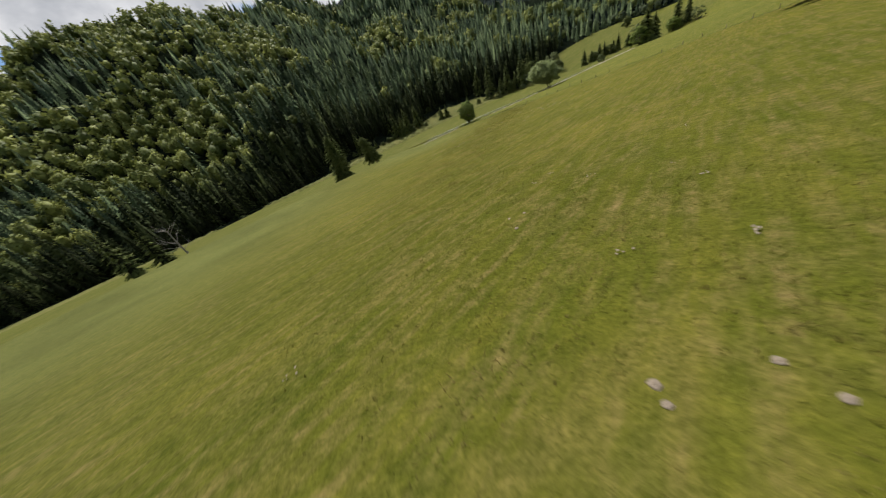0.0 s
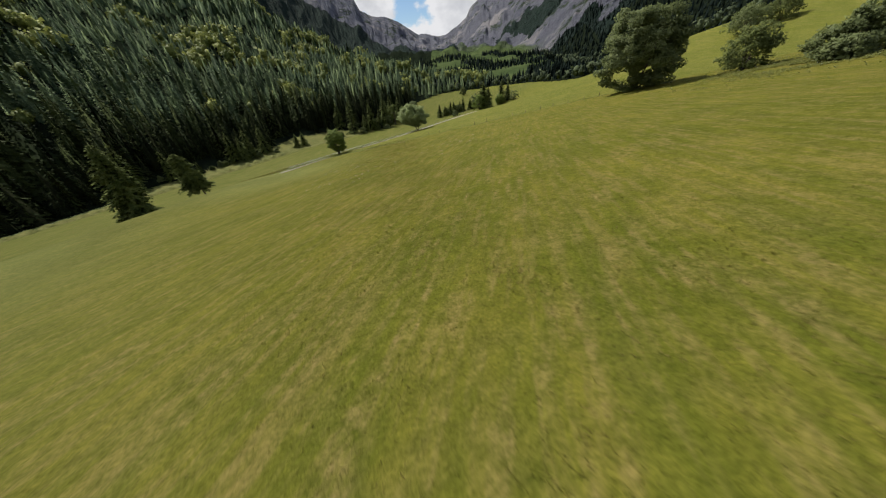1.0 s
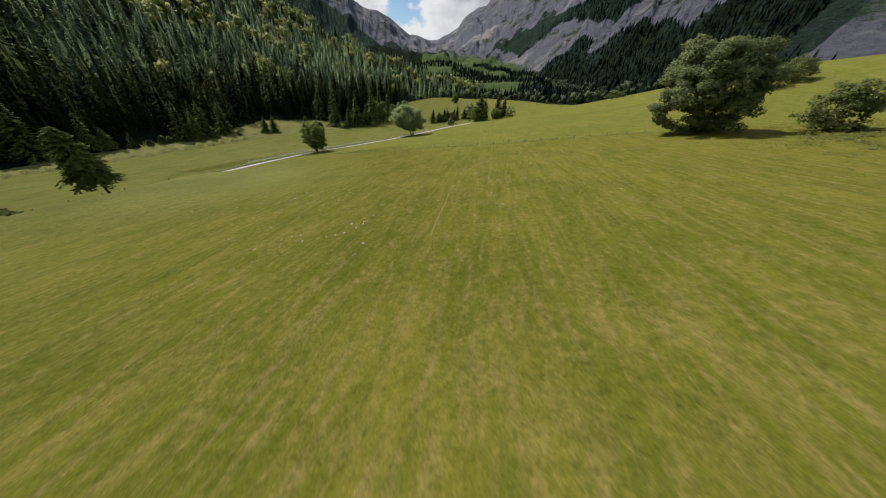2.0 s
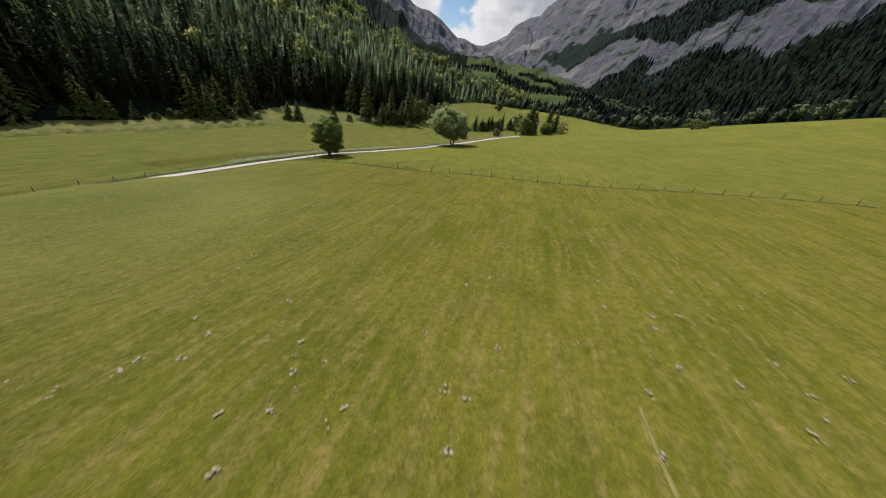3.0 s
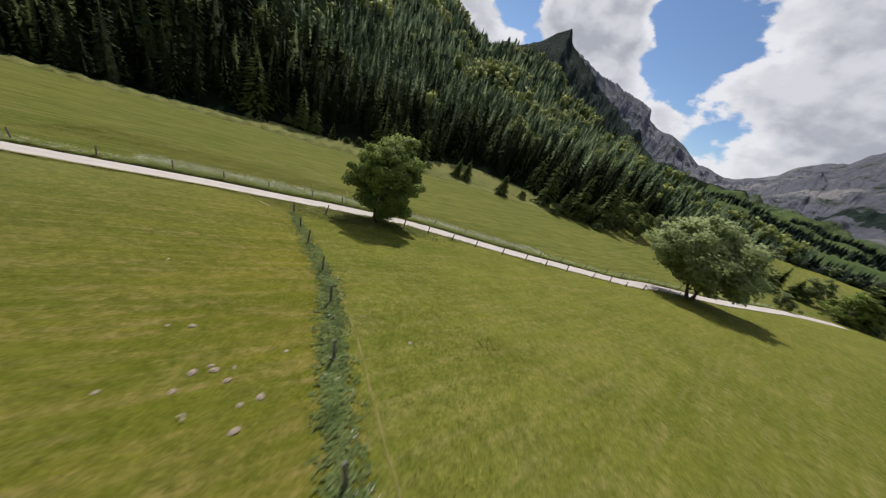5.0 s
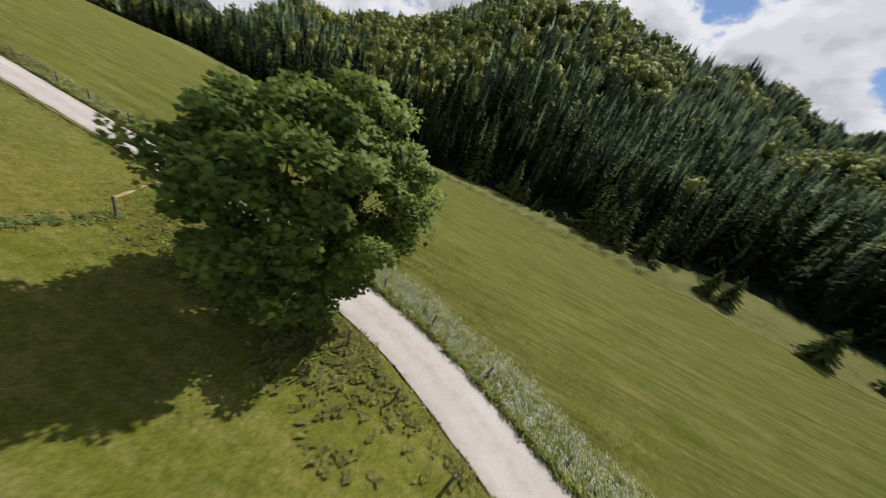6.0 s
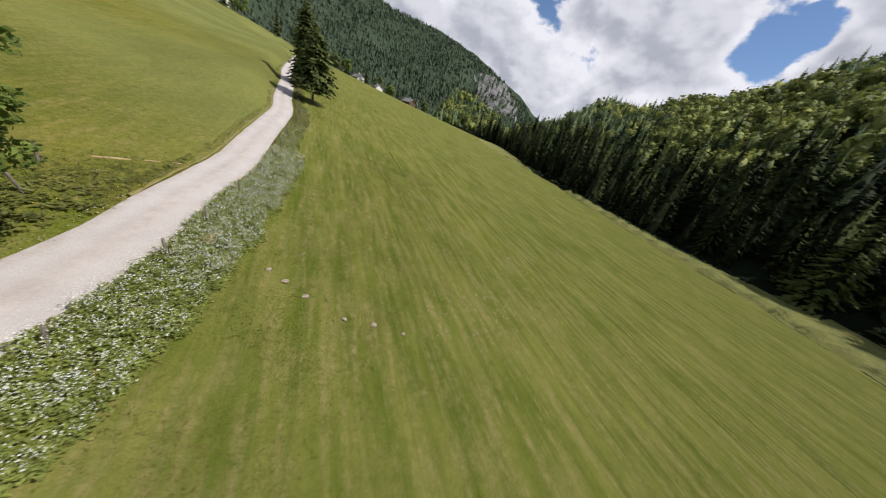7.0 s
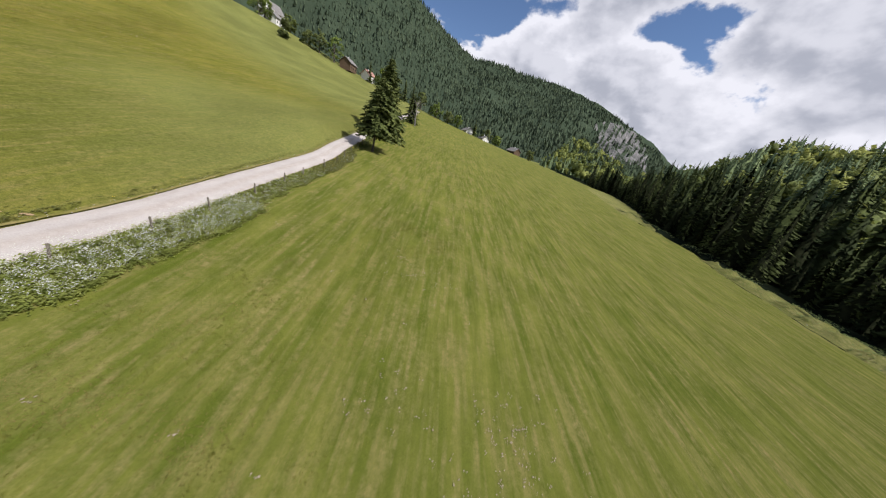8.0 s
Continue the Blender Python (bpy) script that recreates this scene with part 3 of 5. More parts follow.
def tri_mesh(name, v, t, mats, which=None, shade_smooth=False, normals=None):
    """One mesh from arrays of vertices and triangles; normals, where given, round off masses of leaves or needles."""
    me = bpy.data.meshes.new(name)
    v, t = np.ascontiguousarray(v, np.float32), np.ascontiguousarray(t, np.int32)
    me.vertices.add(len(v))
    me.vertices.foreach_set("co", v.ravel())
    me.loops.add(t.size)
    me.loops.foreach_set("vertex_index", t.ravel())
    me.polygons.add(len(t))
    me.polygons.foreach_set("loop_start", np.arange(0, t.size, 3, dtype=np.int32))
    for m in mats:
        me.materials.append(m)
    if which is not None:
        me.polygons.foreach_set("material_index", np.ascontiguousarray(which, np.int32))
    me.polygons.foreach_set("use_smooth", np.broadcast_to(shade_smooth, len(t)).copy())
    me.update(calc_edges=True)
    me.validate()
    if normals is not None:
        me.normals_split_custom_set_from_vertices(np.ascontiguousarray(normals, np.float32))
    return me


def part(name, me, parent=None, label=""):
    ob = new(name, me)
    ob.parent = parent
    return tagged(ob, label=label)


def thing(name, x, y, z, label, category, group="", turn=0.0):
    ob = new(name)
    ob.empty_display_size = 0.3
    ob.matrix_basis = pose(x, y, z, 0, 0, turn)
    return tagged(ob, label, category, group)


def joined(pieces):
    """(vertices, triangles) pairs put together."""
    vs, ts, n = [], [], 0
    for v, t in pieces:
        vs.append(v)
        ts.append(np.asarray(t) + n)
        n += len(v)
    return np.concatenate(vs), np.concatenate(ts)


# Line of the pasture fence across the meadow
CROSS = ((30.2, 141.3), (34.4, 136.0), (39.3, 129.9), (43.3, 122.4), (45.8, 118.6), (47.8, 115.3), (53, 109), (63.9, 92.7), (76, 81), (86.3, 71), (90.8, 65.2), (92.4, 62.4), (140, 10))


def build_ground():
    rings = [0.0] + list(np.arange(1.6, 140, 1.6))
    while rings[-1] < 4900:
        rings.append(min(4900.0, rings[-1] + max(1.6, (0.027 if rings[-1] < 700 else 0.02) * rings[-1])) if rings[-1] < 4899 else 4901)
    rings = np.array(rings)
    fan = np.concatenate([np.arange(-14.0, 78.0, 0.2), np.arange(78.0, 346.0, 0.62)])  # closer together towards the rock walls
    n = len(fan)
    a = np.radians(fan)
    r, a = np.meshgrid(rings[1:], a, indexing="ij")
    x, y = CX + r * np.sin(a), CY + r * np.cos(a)
    x, y = np.r_[CX, x.ravel()], np.r_[CY, y.ravel()]
    z = land(x, y)
    z = z + rough(x, y, z)
    gap = np.abs(road_gap(x, y))
    z = z - 0.16 * (1 - smooth(1.75, 2.7, gap))
    v = np.stack([x, y, z], 1)
    m = len(rings) - 1
    i, j = np.meshgrid(np.arange(m - 1), np.arange(n), indexing="ij")
    q = 1 + i * n + j
    q2 = 1 + i * n + (j + 1) % n
    t = np.concatenate([np.stack([q, q + n, q2], -1).reshape(-1, 3), np.stack([q2, q + n, q2 + n], -1).reshape(-1, 3), np.stack([np.zeros(n, int), 1 + np.arange(n), 1 + (np.arange(n) + 1) % n], -1)])
    mid = v[t].mean(1)
    rr, az = np.hypot(mid[:, 0] - CX, mid[:, 1] - CY), np.degrees(np.arctan2(mid[:, 0] - CX, mid[:, 1] - CY))
    which = np.zeros(len(t), int)
    gap = road_gap(mid[:, 0], mid[:, 1])
    which[(gap > 0) & (gap < 900)] = 4
    which[((gap < 0) | (gap > 900)) & (mid[:, 0] > np.interp(mid[:, 1], [q[1] for q in CROSS[::-1]], [q[0] for q in CROSS[::-1]]) + 0.6)] = 8  # beyond the pasture fence
    which[(rr > table(LIP, 1, az) + np.sin(az * 0.9) + 0.35 * np.sin(az * 2.3)) & (az > -88) & (az < 36)] = 5
    lift = mid[:, 2] - table(FLOOR, 1, az)
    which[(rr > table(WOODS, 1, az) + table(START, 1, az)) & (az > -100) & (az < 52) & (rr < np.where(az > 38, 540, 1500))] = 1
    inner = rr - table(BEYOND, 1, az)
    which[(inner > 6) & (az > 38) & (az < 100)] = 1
    which[(inner > 95) & (az > 38) & (az < 62)] = 6
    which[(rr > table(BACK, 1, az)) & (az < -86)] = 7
    which[(rr > table(HEAD, 1, az)) & (az > 46)] = 2
    climb = far_climb(rr, az)
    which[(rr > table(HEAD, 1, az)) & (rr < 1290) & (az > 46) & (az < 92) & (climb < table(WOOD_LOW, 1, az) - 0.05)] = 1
    which[(rr > 1400) & (az > -20)] = 2
    which[crag(rr, az)] = 3
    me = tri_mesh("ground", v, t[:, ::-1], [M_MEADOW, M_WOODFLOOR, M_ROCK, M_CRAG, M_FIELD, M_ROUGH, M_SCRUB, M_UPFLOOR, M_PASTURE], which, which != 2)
    rv, av = np.hypot(x - CX, y - CY), np.degrees(np.arctan2(x - CX, y - CY))
    cover = np.zeros(len(x))
    far = np.where((rv > 350) & (av > -20) & (av < 95))[0]
    cover[far] = wooded(x[far], y[far], far_climb(rv[far], av[far]), av[far])
    grassy = np.zeros(len(x))
    ragged = np.array([0.05 * noise.noise(Vector((u * 0.008, w * 0.008, 2.5))) + 0.02 * noise.noise(Vector((u * 0.03, w * 0.03, 6.5))) for u, w in zip(x[far], y[far])])
    grassy[far] = smooth(40, 44, av[far]) * (1 - smooth(55, 59, av[far])) * (1 - smooth(0.07, 0.15, far_climb(rv[far], av[far]) + ragged))
    me.attributes.new("grassy", "FLOAT", "POINT").data.foreach_set("value", grassy.astype(np.float32))
    me.attributes.new("wooded", "FLOAT", "POINT").data.foreach_set("value", cover.astype(np.float32))
    ob = new("ground", me)
    tagged(ob, "mown green alpine meadow rising into wooded slopes and limestone mountains", "ground", kind="structure")




def build_road():
    across = np.array([-1.0, -0.84, -0.62, -0.4, -0.16, 0, 0.16, 0.4, 0.62, 0.84, 1.0]) * ROAD_W / 2
    lift = np.array([-0.03, 0.0, -0.008, -0.005, 0.025, 0.04, 0.025, -0.005, -0.008, 0.0, -0.03])
    wear = (0.0, 0.3, 1.0, 0.95, 0.35, 0.2, 0.35, 0.95, 1.0, 0.3, 0.0)
    vs = []
    for k, (p, nrm) in enumerate(zip(ROAD_P, ROAD_N)):
        wob = [noise.noise(Vector((k * 0.31, s, 4.0))) * 0.06 + noise.noise(Vector((k * 1.3, s, 9.0))) * 0.09 for s in (0.0, 7.0)]
        half = 0.82 + 0.2 * smooth(24, 38, p[0])  # narrower towards the spruces
        for a, h in zip(across, lift):
            d = a * half + (wob[0] if a < -1 else wob[1] if a > 1 else 0.0)
            q = p + nrm * d
            vs.append((q[0], q[1], float(land(q[0], q[1])) + h))
    n, w = len(ROAD_P), len(across)
    t = []
    for i in range(n - 1):
        for j in range(w - 1):
            a = i * w + j
            t += [(a, a + 1, a + w), (a + 1, a + w + 1, a + w)]
    t = np.array(t)[:, ::-1]
    me = tri_mesh("road", np.array(vs), t, [M_GRAVEL], None, True)
    me.attributes.new("wheel_wear", "FLOAT", "POINT").data.foreach_set("value", np.tile(np.array(wear, np.float32), n))
    ob = new("road", me)
    tagged(ob, "narrow pale gravel track with worn wheel lines through the meadow", "road", kind="structure")


# ---- trees ----
def tube(points, radii, sides=7):
    pts = np.array(points, float)
    vs, ts = [], []
    for i, (p, r) in enumerate(zip(pts, radii)):
        d = pts[min(i + 1, len(pts) - 1)] - pts[max(i - 1, 0)]
        d /= np.linalg.norm(d) + 1e-9
        a = np.cross(d, (0.31, 0.83, 0.2) if abs(d[2]) > 0.9 else (0, 0, 1))
        a /= np.linalg.norm(a)
        b = np.cross(d, a)
        for k in range(sides):
            w = 2 * math.pi * k / sides
            vs.append(p + r * (math.cos(w) * a + math.sin(w) * b))
    for i in range(len(pts) - 1):
        for k in range(sides):
            q, q2 = i * sides + k, i * sides + (k + 1) % sides
            ts += [(q, q2, q + sides), (q2, q2 + sides, q + sides)]
    vs.append(pts[-1])
    for k in range(sides):
        ts.append(((len(pts) - 1) * sides + k, (len(pts) - 1) * sides + (k + 1) % sides, len(vs) - 1))
    return np.array(vs), np.array(ts)


def leaf_cloud(rng, centres, sizes, count, leaf, flat=0.7):
    """Folded leaves scattered in clumps; each is four triangles."""
    n = len(centres)
    pick = rng.integers(0, n, count)
    off = rng.normal(0, 1, (count, 3))
    off *= (rng.random(count) ** 0.33 / (np.linalg.norm(off, axis=1) + 1e-9))[:, None]
    off[:, 2] *= flat
    p = centres[pick] + off * sizes[pick][:, None]
    ax = rng.normal(0, 1, (count, 3)) + off * 0.7
    ax[:, 2] -= 0.25
    ax /= np.linalg.norm(ax, axis=1)[:, None]
    up = rng.normal(0, 0.55, (count, 3)) + (0, 0, 1.0) + off * 0.5
    side = np.cross(ax, up)
    side /= np.linalg.norm(side, axis=1)[:, None] + 1e-9
    nrm = np.cross(side, ax)
    s = (leaf * rng.uniform(0.6, 1.35, count))[:, None]
    v = np.stack([p, p + ax * s * 0.45 + side * s * 0.5 + nrm * s * 0.12, p + ax * s, p + ax * s * 0.45 - side * s * 0.5 + nrm * s * 0.12], 1).reshape(-1, 3)
    nv = off * 0.9 + (centres[pick] - centres.mean(0)) / (np.abs(centres - centres.mean(0)).mean(0) * 2 + 1e-6) * 0.5 + nrm * 0.45 + (0, 0, 0.2)
    nv = np.repeat(nv / np.linalg.norm(nv, axis=1)[:, None], 4, axis=0)
    b = np.arange(count)[:, None] * 4
    t = np.concatenate([b + (0, 1, 2), b + (0, 2, 3)])
    return v, turned_out(v, t, nv), nv


def broadleaf(name, x, y, height, radius, seed, leaves, leaf, material, label, lean=(0.0, 0.0), low=0.16, stems=1, clumps=90, group="", shape=1.0, wide=(1.0, 1.0), uneven=0.42):
    rng = np.random.default_rng(seed)
    root = thing(name, x, y, float(land(x, y)) - 0.05, label, "tree" if height > 4 else "shrub", group)
    mid, half = height * (1 + low) / 2, height * (1 - low) / 2
    d = rng.normal(0, 1, (clumps, 3))
    d /= np.linalg.norm(d, axis=1)[:, None]
    u = rng.uniform(0.45, 1.0, clumps) ** 0.6
    lumps = np.array([0.86 + uneven * noise.noise(Vector(q * 2.1) + Vector((seed, 0, 0))) for q in d])
    c = d * (u * lumps)[:, None] * 1.12
    c[:, :2] *= (np.clip(1.0 - 0.35 * shape * c[:, 2], 0.35, 1.3))[:, None]
    c = c * (radius * wide[0], radius * wide[1], half) + (0, 0, mid)
    c[:, 0] += lean[0] * c[:, 2]
    c[:, 1] += lean[1] * c[:, 2]
    sizes = rng.uniform(0.11, 0.23, clumps) * radius * 1.1
    v, t, nv = leaf_cloud(rng, c, sizes, leaves, leaf, 0.55)
    high = v.reshape(-1, 4, 3)[:, :, 2].min(1) > 0.12
    t = t[high[t[:, 0] // 4]]
    part("crown", tri_mesh("crown", v, t, [material], None, True, nv), root)
    wood = []
    for s in range(stems):
        a = 2 * math.pi * s / max(1, stems) + seed
        foot = np.array([math.cos(a), math.sin(a), 0]) * (0.04 * radius * (stems > 1))
        top = np.array([lean[0] * height * 0.75, lean[1] * height * 0.75, height * 0.75]) + foot * 9
        girth = height * 0.026 / math.sqrt(stems)
        line = [foot + (top - foot) * f + np.array([noise.noise(Vector((f * 3, s, seed))), noise.noise(Vector((f * 3, s + 9, seed))), 0]) * 0.04 * height * f for f in np.linspace(0, 1, 8)]
        wood.append(tube(line, [girth * (1.5 if k == 0 else 1 - 0.8 * k / 7) for k in range(8)], 9))
        for k in rng.permutation(clumps)[: 22 // stems]:
            f = np.clip((c[k][2] / height) * 0.62, 0.1, 0.85)
            i = int(f * 7)
            a0 = np.array(line[i])
            m0 = (a0 + c[k]) / 2 + (0, 0, 0.05 * height)
            g = girth * 0.42 * (1 - f)+0.012
            wood.append(tube([a0, (a0 * 0.6 + m0 * 0.4), m0, c[k]], [g, g * 0.8, g * 0.6, g * 0.2], 5))
    wv, wt_ = joined(wood)
    part("trunk", tri_mesh("trunk", wv, wt_, [M_BARK], None, True), root)
    return root


def spruce_shape(rng, height, radius, tiers, arms, bare=0.05, droop=0.35, twigs=0, dense=0.48, loose=0.0, taper=0.78):
    """Drooping boughs spiralling up a stem; each bough and side twig is a small roof of needles that hangs to both sides."""
    vs, ts, n = [], [], 0

    def roof(p, q, side, width, sag):
        nonlocal n
        mid = (p[0] * 0.45 + q[0] * 0.55, p[1] * 0.45 + q[1] * 0.55, p[2] * 0.45 + q[2] * 0.55 - sag)
        vs.extend((p, q, (mid[0] + side[0] * width, mid[1] + side[1] * width, mid[2]), (mid[0] - side[0] * width, mid[1] - side[1] * width, mid[2])))
        ts.extend(((n, n + 1, n + 2), (n, n + 3, n + 1)))
        n += 4

    lobes = rng.uniform(0, 6.28, 2)
    for k in range(tiers * arms):
        f = min(0.985, max(0.0, (k + rng.uniform(-1.2, 1.2) * arms * 0.5) / (tiers * arms)))
        a = k * 2.39996 + rng.uniform(-0.5, 0.5)
        z0 = height * (bare + (0.99 - bare) * f)
        ln = radius * ((1 - f) ** taper * rng.uniform(0.66 - loose, 1.12 + 0.4 * loose) * (1 + 0.13 * math.sin(a + lobes[0]) + 0.08 * math.sin(2 * a + 9 * f + lobes[1])) + 0.04)
        dx, dy, dr = math.cos(a), math.sin(a), droop * rng.uniform(0.55, 1.45) * (1.12 - f)
        root, tip = (dx * ln * 0.08, dy * ln * 0.08, z0 + 0.16 * ln), (dx * ln, dy * ln, z0 - dr * ln)
        if not twigs:
            roof(root, tip, (-dy, dx), ln * 0.2, 0.22 * ln)
            continue
        roof(root, tip, (-dy, dx), ln * 0.10, 0.12 * ln)
        for q in range(twigs):
            g, out = (q + rng.uniform(0.3, 1.0)) / twigs * 0.85 + 0.12, (1 if q % 2 else -1) * rng.uniform(0.35, 1.1)
            tx, ty = dx - dy * out, dy + dx * out
            size = ln * rng.uniform(0.22, 0.36) * (1.2 - 0.6 * g)
            cz = z0 + 0.16 * ln * (1 - g) - dr * ln * g * (0.75 + 0.25 * g) + rng.uniform(-0.03, 0.02) * ln
            p = (dx * ln * g, dy * ln * g, cz)
            roof(p, (p[0] + tx * size, p[1] + ty * size, cz - size * rng.uniform(0.2, 0.7)), (-ty * 0.7, tx * 0.7), size * 0.3, size * rng.uniform(0.2, 0.5))
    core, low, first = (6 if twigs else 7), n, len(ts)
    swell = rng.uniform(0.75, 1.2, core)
    for j in range(core):  # the dense twigs round the stem, an added core that blocks light
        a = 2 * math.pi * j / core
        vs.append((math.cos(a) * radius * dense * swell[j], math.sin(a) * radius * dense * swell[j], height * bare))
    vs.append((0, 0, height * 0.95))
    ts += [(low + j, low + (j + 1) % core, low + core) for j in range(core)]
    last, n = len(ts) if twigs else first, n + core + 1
    vs += [(0.05 * radius, 0, height * 0.88), (-0.05 * radius, 0.05 * radius, height * 0.88), (0, -0.05 * radius, height * 0.88), (0, 0, height * 1.04)]
    ts += [(n, n + 1, n + 3), (n + 1, n + 2, n + 3), (n + 2, n, n + 3)]
    vs, ts = np.array(vs), np.array(ts)
    nv = np.stack([vs[:, 0], vs[:, 1], np.zeros(len(vs))], 1)
    nv = nv / (np.linalg.norm(nv, axis=1)[:, None] + 0.2 * radius) + (0, 0, 0.16) + np.repeat(rng.normal(0, 0.3, (len(vs) // 4 + 1, 3)), 4, axis=0)[: len(vs)]
    nv /= np.linalg.norm(nv, axis=1)[:, None]
    return vs, turned_out(vs, ts, nv), slice(first, last), nv


def spruce(x, y, height, radius, seed, label, tiers=26, arms=9, group="", bare=0.06, loose=0.14, taper=None, lean=(0.0, 0.0)):
    rng = np.random.default_rng(seed)
    turn = rng.uniform(0, 360)
    root = thing("spruce_tree", x, y, float(land(x, y)) - 0.05, label, "tree", group, turn)
    c, s = math.cos(radians(turn)), math.sin(radians(turn))
    slant = (c * lean[0] + s * lean[1], c * lean[1] - s * lean[0])  # the way it leans, in the tree's own axes
    v, t, core, nv = spruce_shape(rng, height, radius, tiers, arms, bare, 0.3, 8 if tiers > 24 else 5, 0.42, loose, taper or (0.6 if tiers > 24 else 0.78))
    v[:, :2] += v[:, 2:] * slant
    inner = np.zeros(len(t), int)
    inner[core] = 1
    part("crown", tri_mesh("crown", v, t, [M_SPRUCE, M_TWIG_SHADE], inner, True, nv), root)
    v, t = tube([(slant[0] * q * height, slant[1] * q * height, q * height) for q in (0, 0.1, 0.5, 0.97)], [height * 0.022, height * 0.016, height * 0.009, 0.02], 8)
    part("trunk", tri_mesh("trunk", v, t, [M_BARK], None, True), root)
    return root


def scatter(rng, spacing, r0, r1, az0, az1):
    """Jittered places in a ring sector about the middle."""
    g = np.arange(-r1, r1, spacing)
    x, y = np.meshgrid(g, g)
    x = x.ravel() + rng.uniform(-0.46, 0.46, x.size) * spacing
    y = y.ravel() + rng.uniform(-0.46, 0.46, y.size) * spacing
    r, az = np.hypot(x, y), np.degrees(np.arctan2(x, y))
    ok = (r >= r0) & (r < r1) & (az >= az0) & (az <= az1)
    return x[ok] + CX, y[ok] + CY, r[ok], az[ok]


def planted(templates, x, y, z, scale, rng, tones, inner, normals):
    """Copies of the template trees, joined."""
    vs, ts, n = [], [], 0
    which = rng.integers(0, len(templates), len(x))
    for k, (tv, tt, core, tn) in enumerate(templates):
        s = np.where(which == k)[0]
        if not len(s):
            continue
        a = rng.uniform(0, 2 * np.pi, len(s))
        ca, sa = np.cos(a)[:, None], np.sin(a)[:, None]
        wide = scale[s] * rng.uniform(0.85, 1.2, len(s))
        vx = (tv[:, 0] * ca - tv[:, 1] * sa) * wide[:, None] + x[s][:, None]
        vy = (tv[:, 0] * sa + tv[:, 1] * ca) * wide[:, None] + y[s][:, None]
        vz = tv[:, 2] * scale[s][:, None] + z[s][:, None]
        vs.append(np.stack([vx, vy, vz], -1).reshape(-1, 3))
        ts.append((tt[None] + (np.arange(len(s)) * len(tv))[:, None, None]).reshape(-1, 3) + n)
        out = np.broadcast_to(tn[:, 2], (len(s), len(tn)))
        normals.append(np.stack([tn[:, 0] * ca - tn[:, 1] * sa, tn[:, 0] * sa + tn[:, 1] * ca, out], -1).reshape(-1, 3))
        tones.append(np.repeat(rng.random(len(s)), len(tv)))
        twigs = np.zeros(len(tt), int)
        twigs[core] = 1
        inner.append(np.tile(twigs, len(s)))
        n += len(s) * len(tv)
    return np.concatenate(vs), np.concatenate(ts)


def crag(r, az):
    """The bare cliff on the mountain behind the houses, streaked with trees."""
    wob = 40 * np.sin(az * 2.3 + r * 0.01) + 25 * np.sin(az * 6.1 + r * 0.024)
    streak = np.sin(az * 9.0 + 1.7 * np.sin(r * 0.013)) + 0.6 * np.sin(az * 3.1 - r * 0.017)
    return (r > 655 + 30 * np.abs(az + 96.5) + wob) & (r < 1220 - 70 * np.abs(az + 97) + wob) & (streak > -0.55)


def height_at(x, y):
    z = land(x, y)
    return z + rough(np.asarray(x), np.asarray(y), z)


def leafy_shape(seed, leaves, leaf):
    """A broadleaf crown of the woods: clumps of leaves round a dense middle."""
    rng = np.random.default_rng(seed)
    c = rng.normal(0, 1, (22, 3))
    c = c / np.linalg.norm(c, axis=1)[:, None] * rng.uniform(0.55, 1, 22)[:, None] * (3.9, 3.9, 5.2) + (0, 0, 9.0)
    crown = leaf_cloud(rng, c, rng.uniform(1.3, 2.1, 22), leaves, leaf)
    vs, ts = [(0, 0, 2.5)], []
    for k, (z, r) in enumerate(((4.5, 2.2), (9.0, 2.7), (12.0, 1.6))):
        vs += [(r * math.cos(a), r * math.sin(a), z) for a in np.arange(6) * math.pi / 3]
    vs.append((0, 0, 13.0))
    for j in range(6):
        i = (j + 1) % 6
        ts += [(0, 1 + j, 1 + i), (13 + j, 19, 13 + i)]
        for k in (1, 7):
            ts += [(k + j, k + i, k + 6 + j), (k + i, k + 6 + i, k + 6 + j)]
    nv = np.array(vs, float) - (0, 0, 8.0)
    nv /= np.linalg.norm(nv, axis=1)[:, None]
    v, t = joined([crown[:2], (np.array(vs, float), np.array(ts))])
    nv = np.concatenate([crown[2], nv])
    return v, turned_out(v, t, nv), slice(len(crown[1]), len(crown[1]) + len(ts)), nv


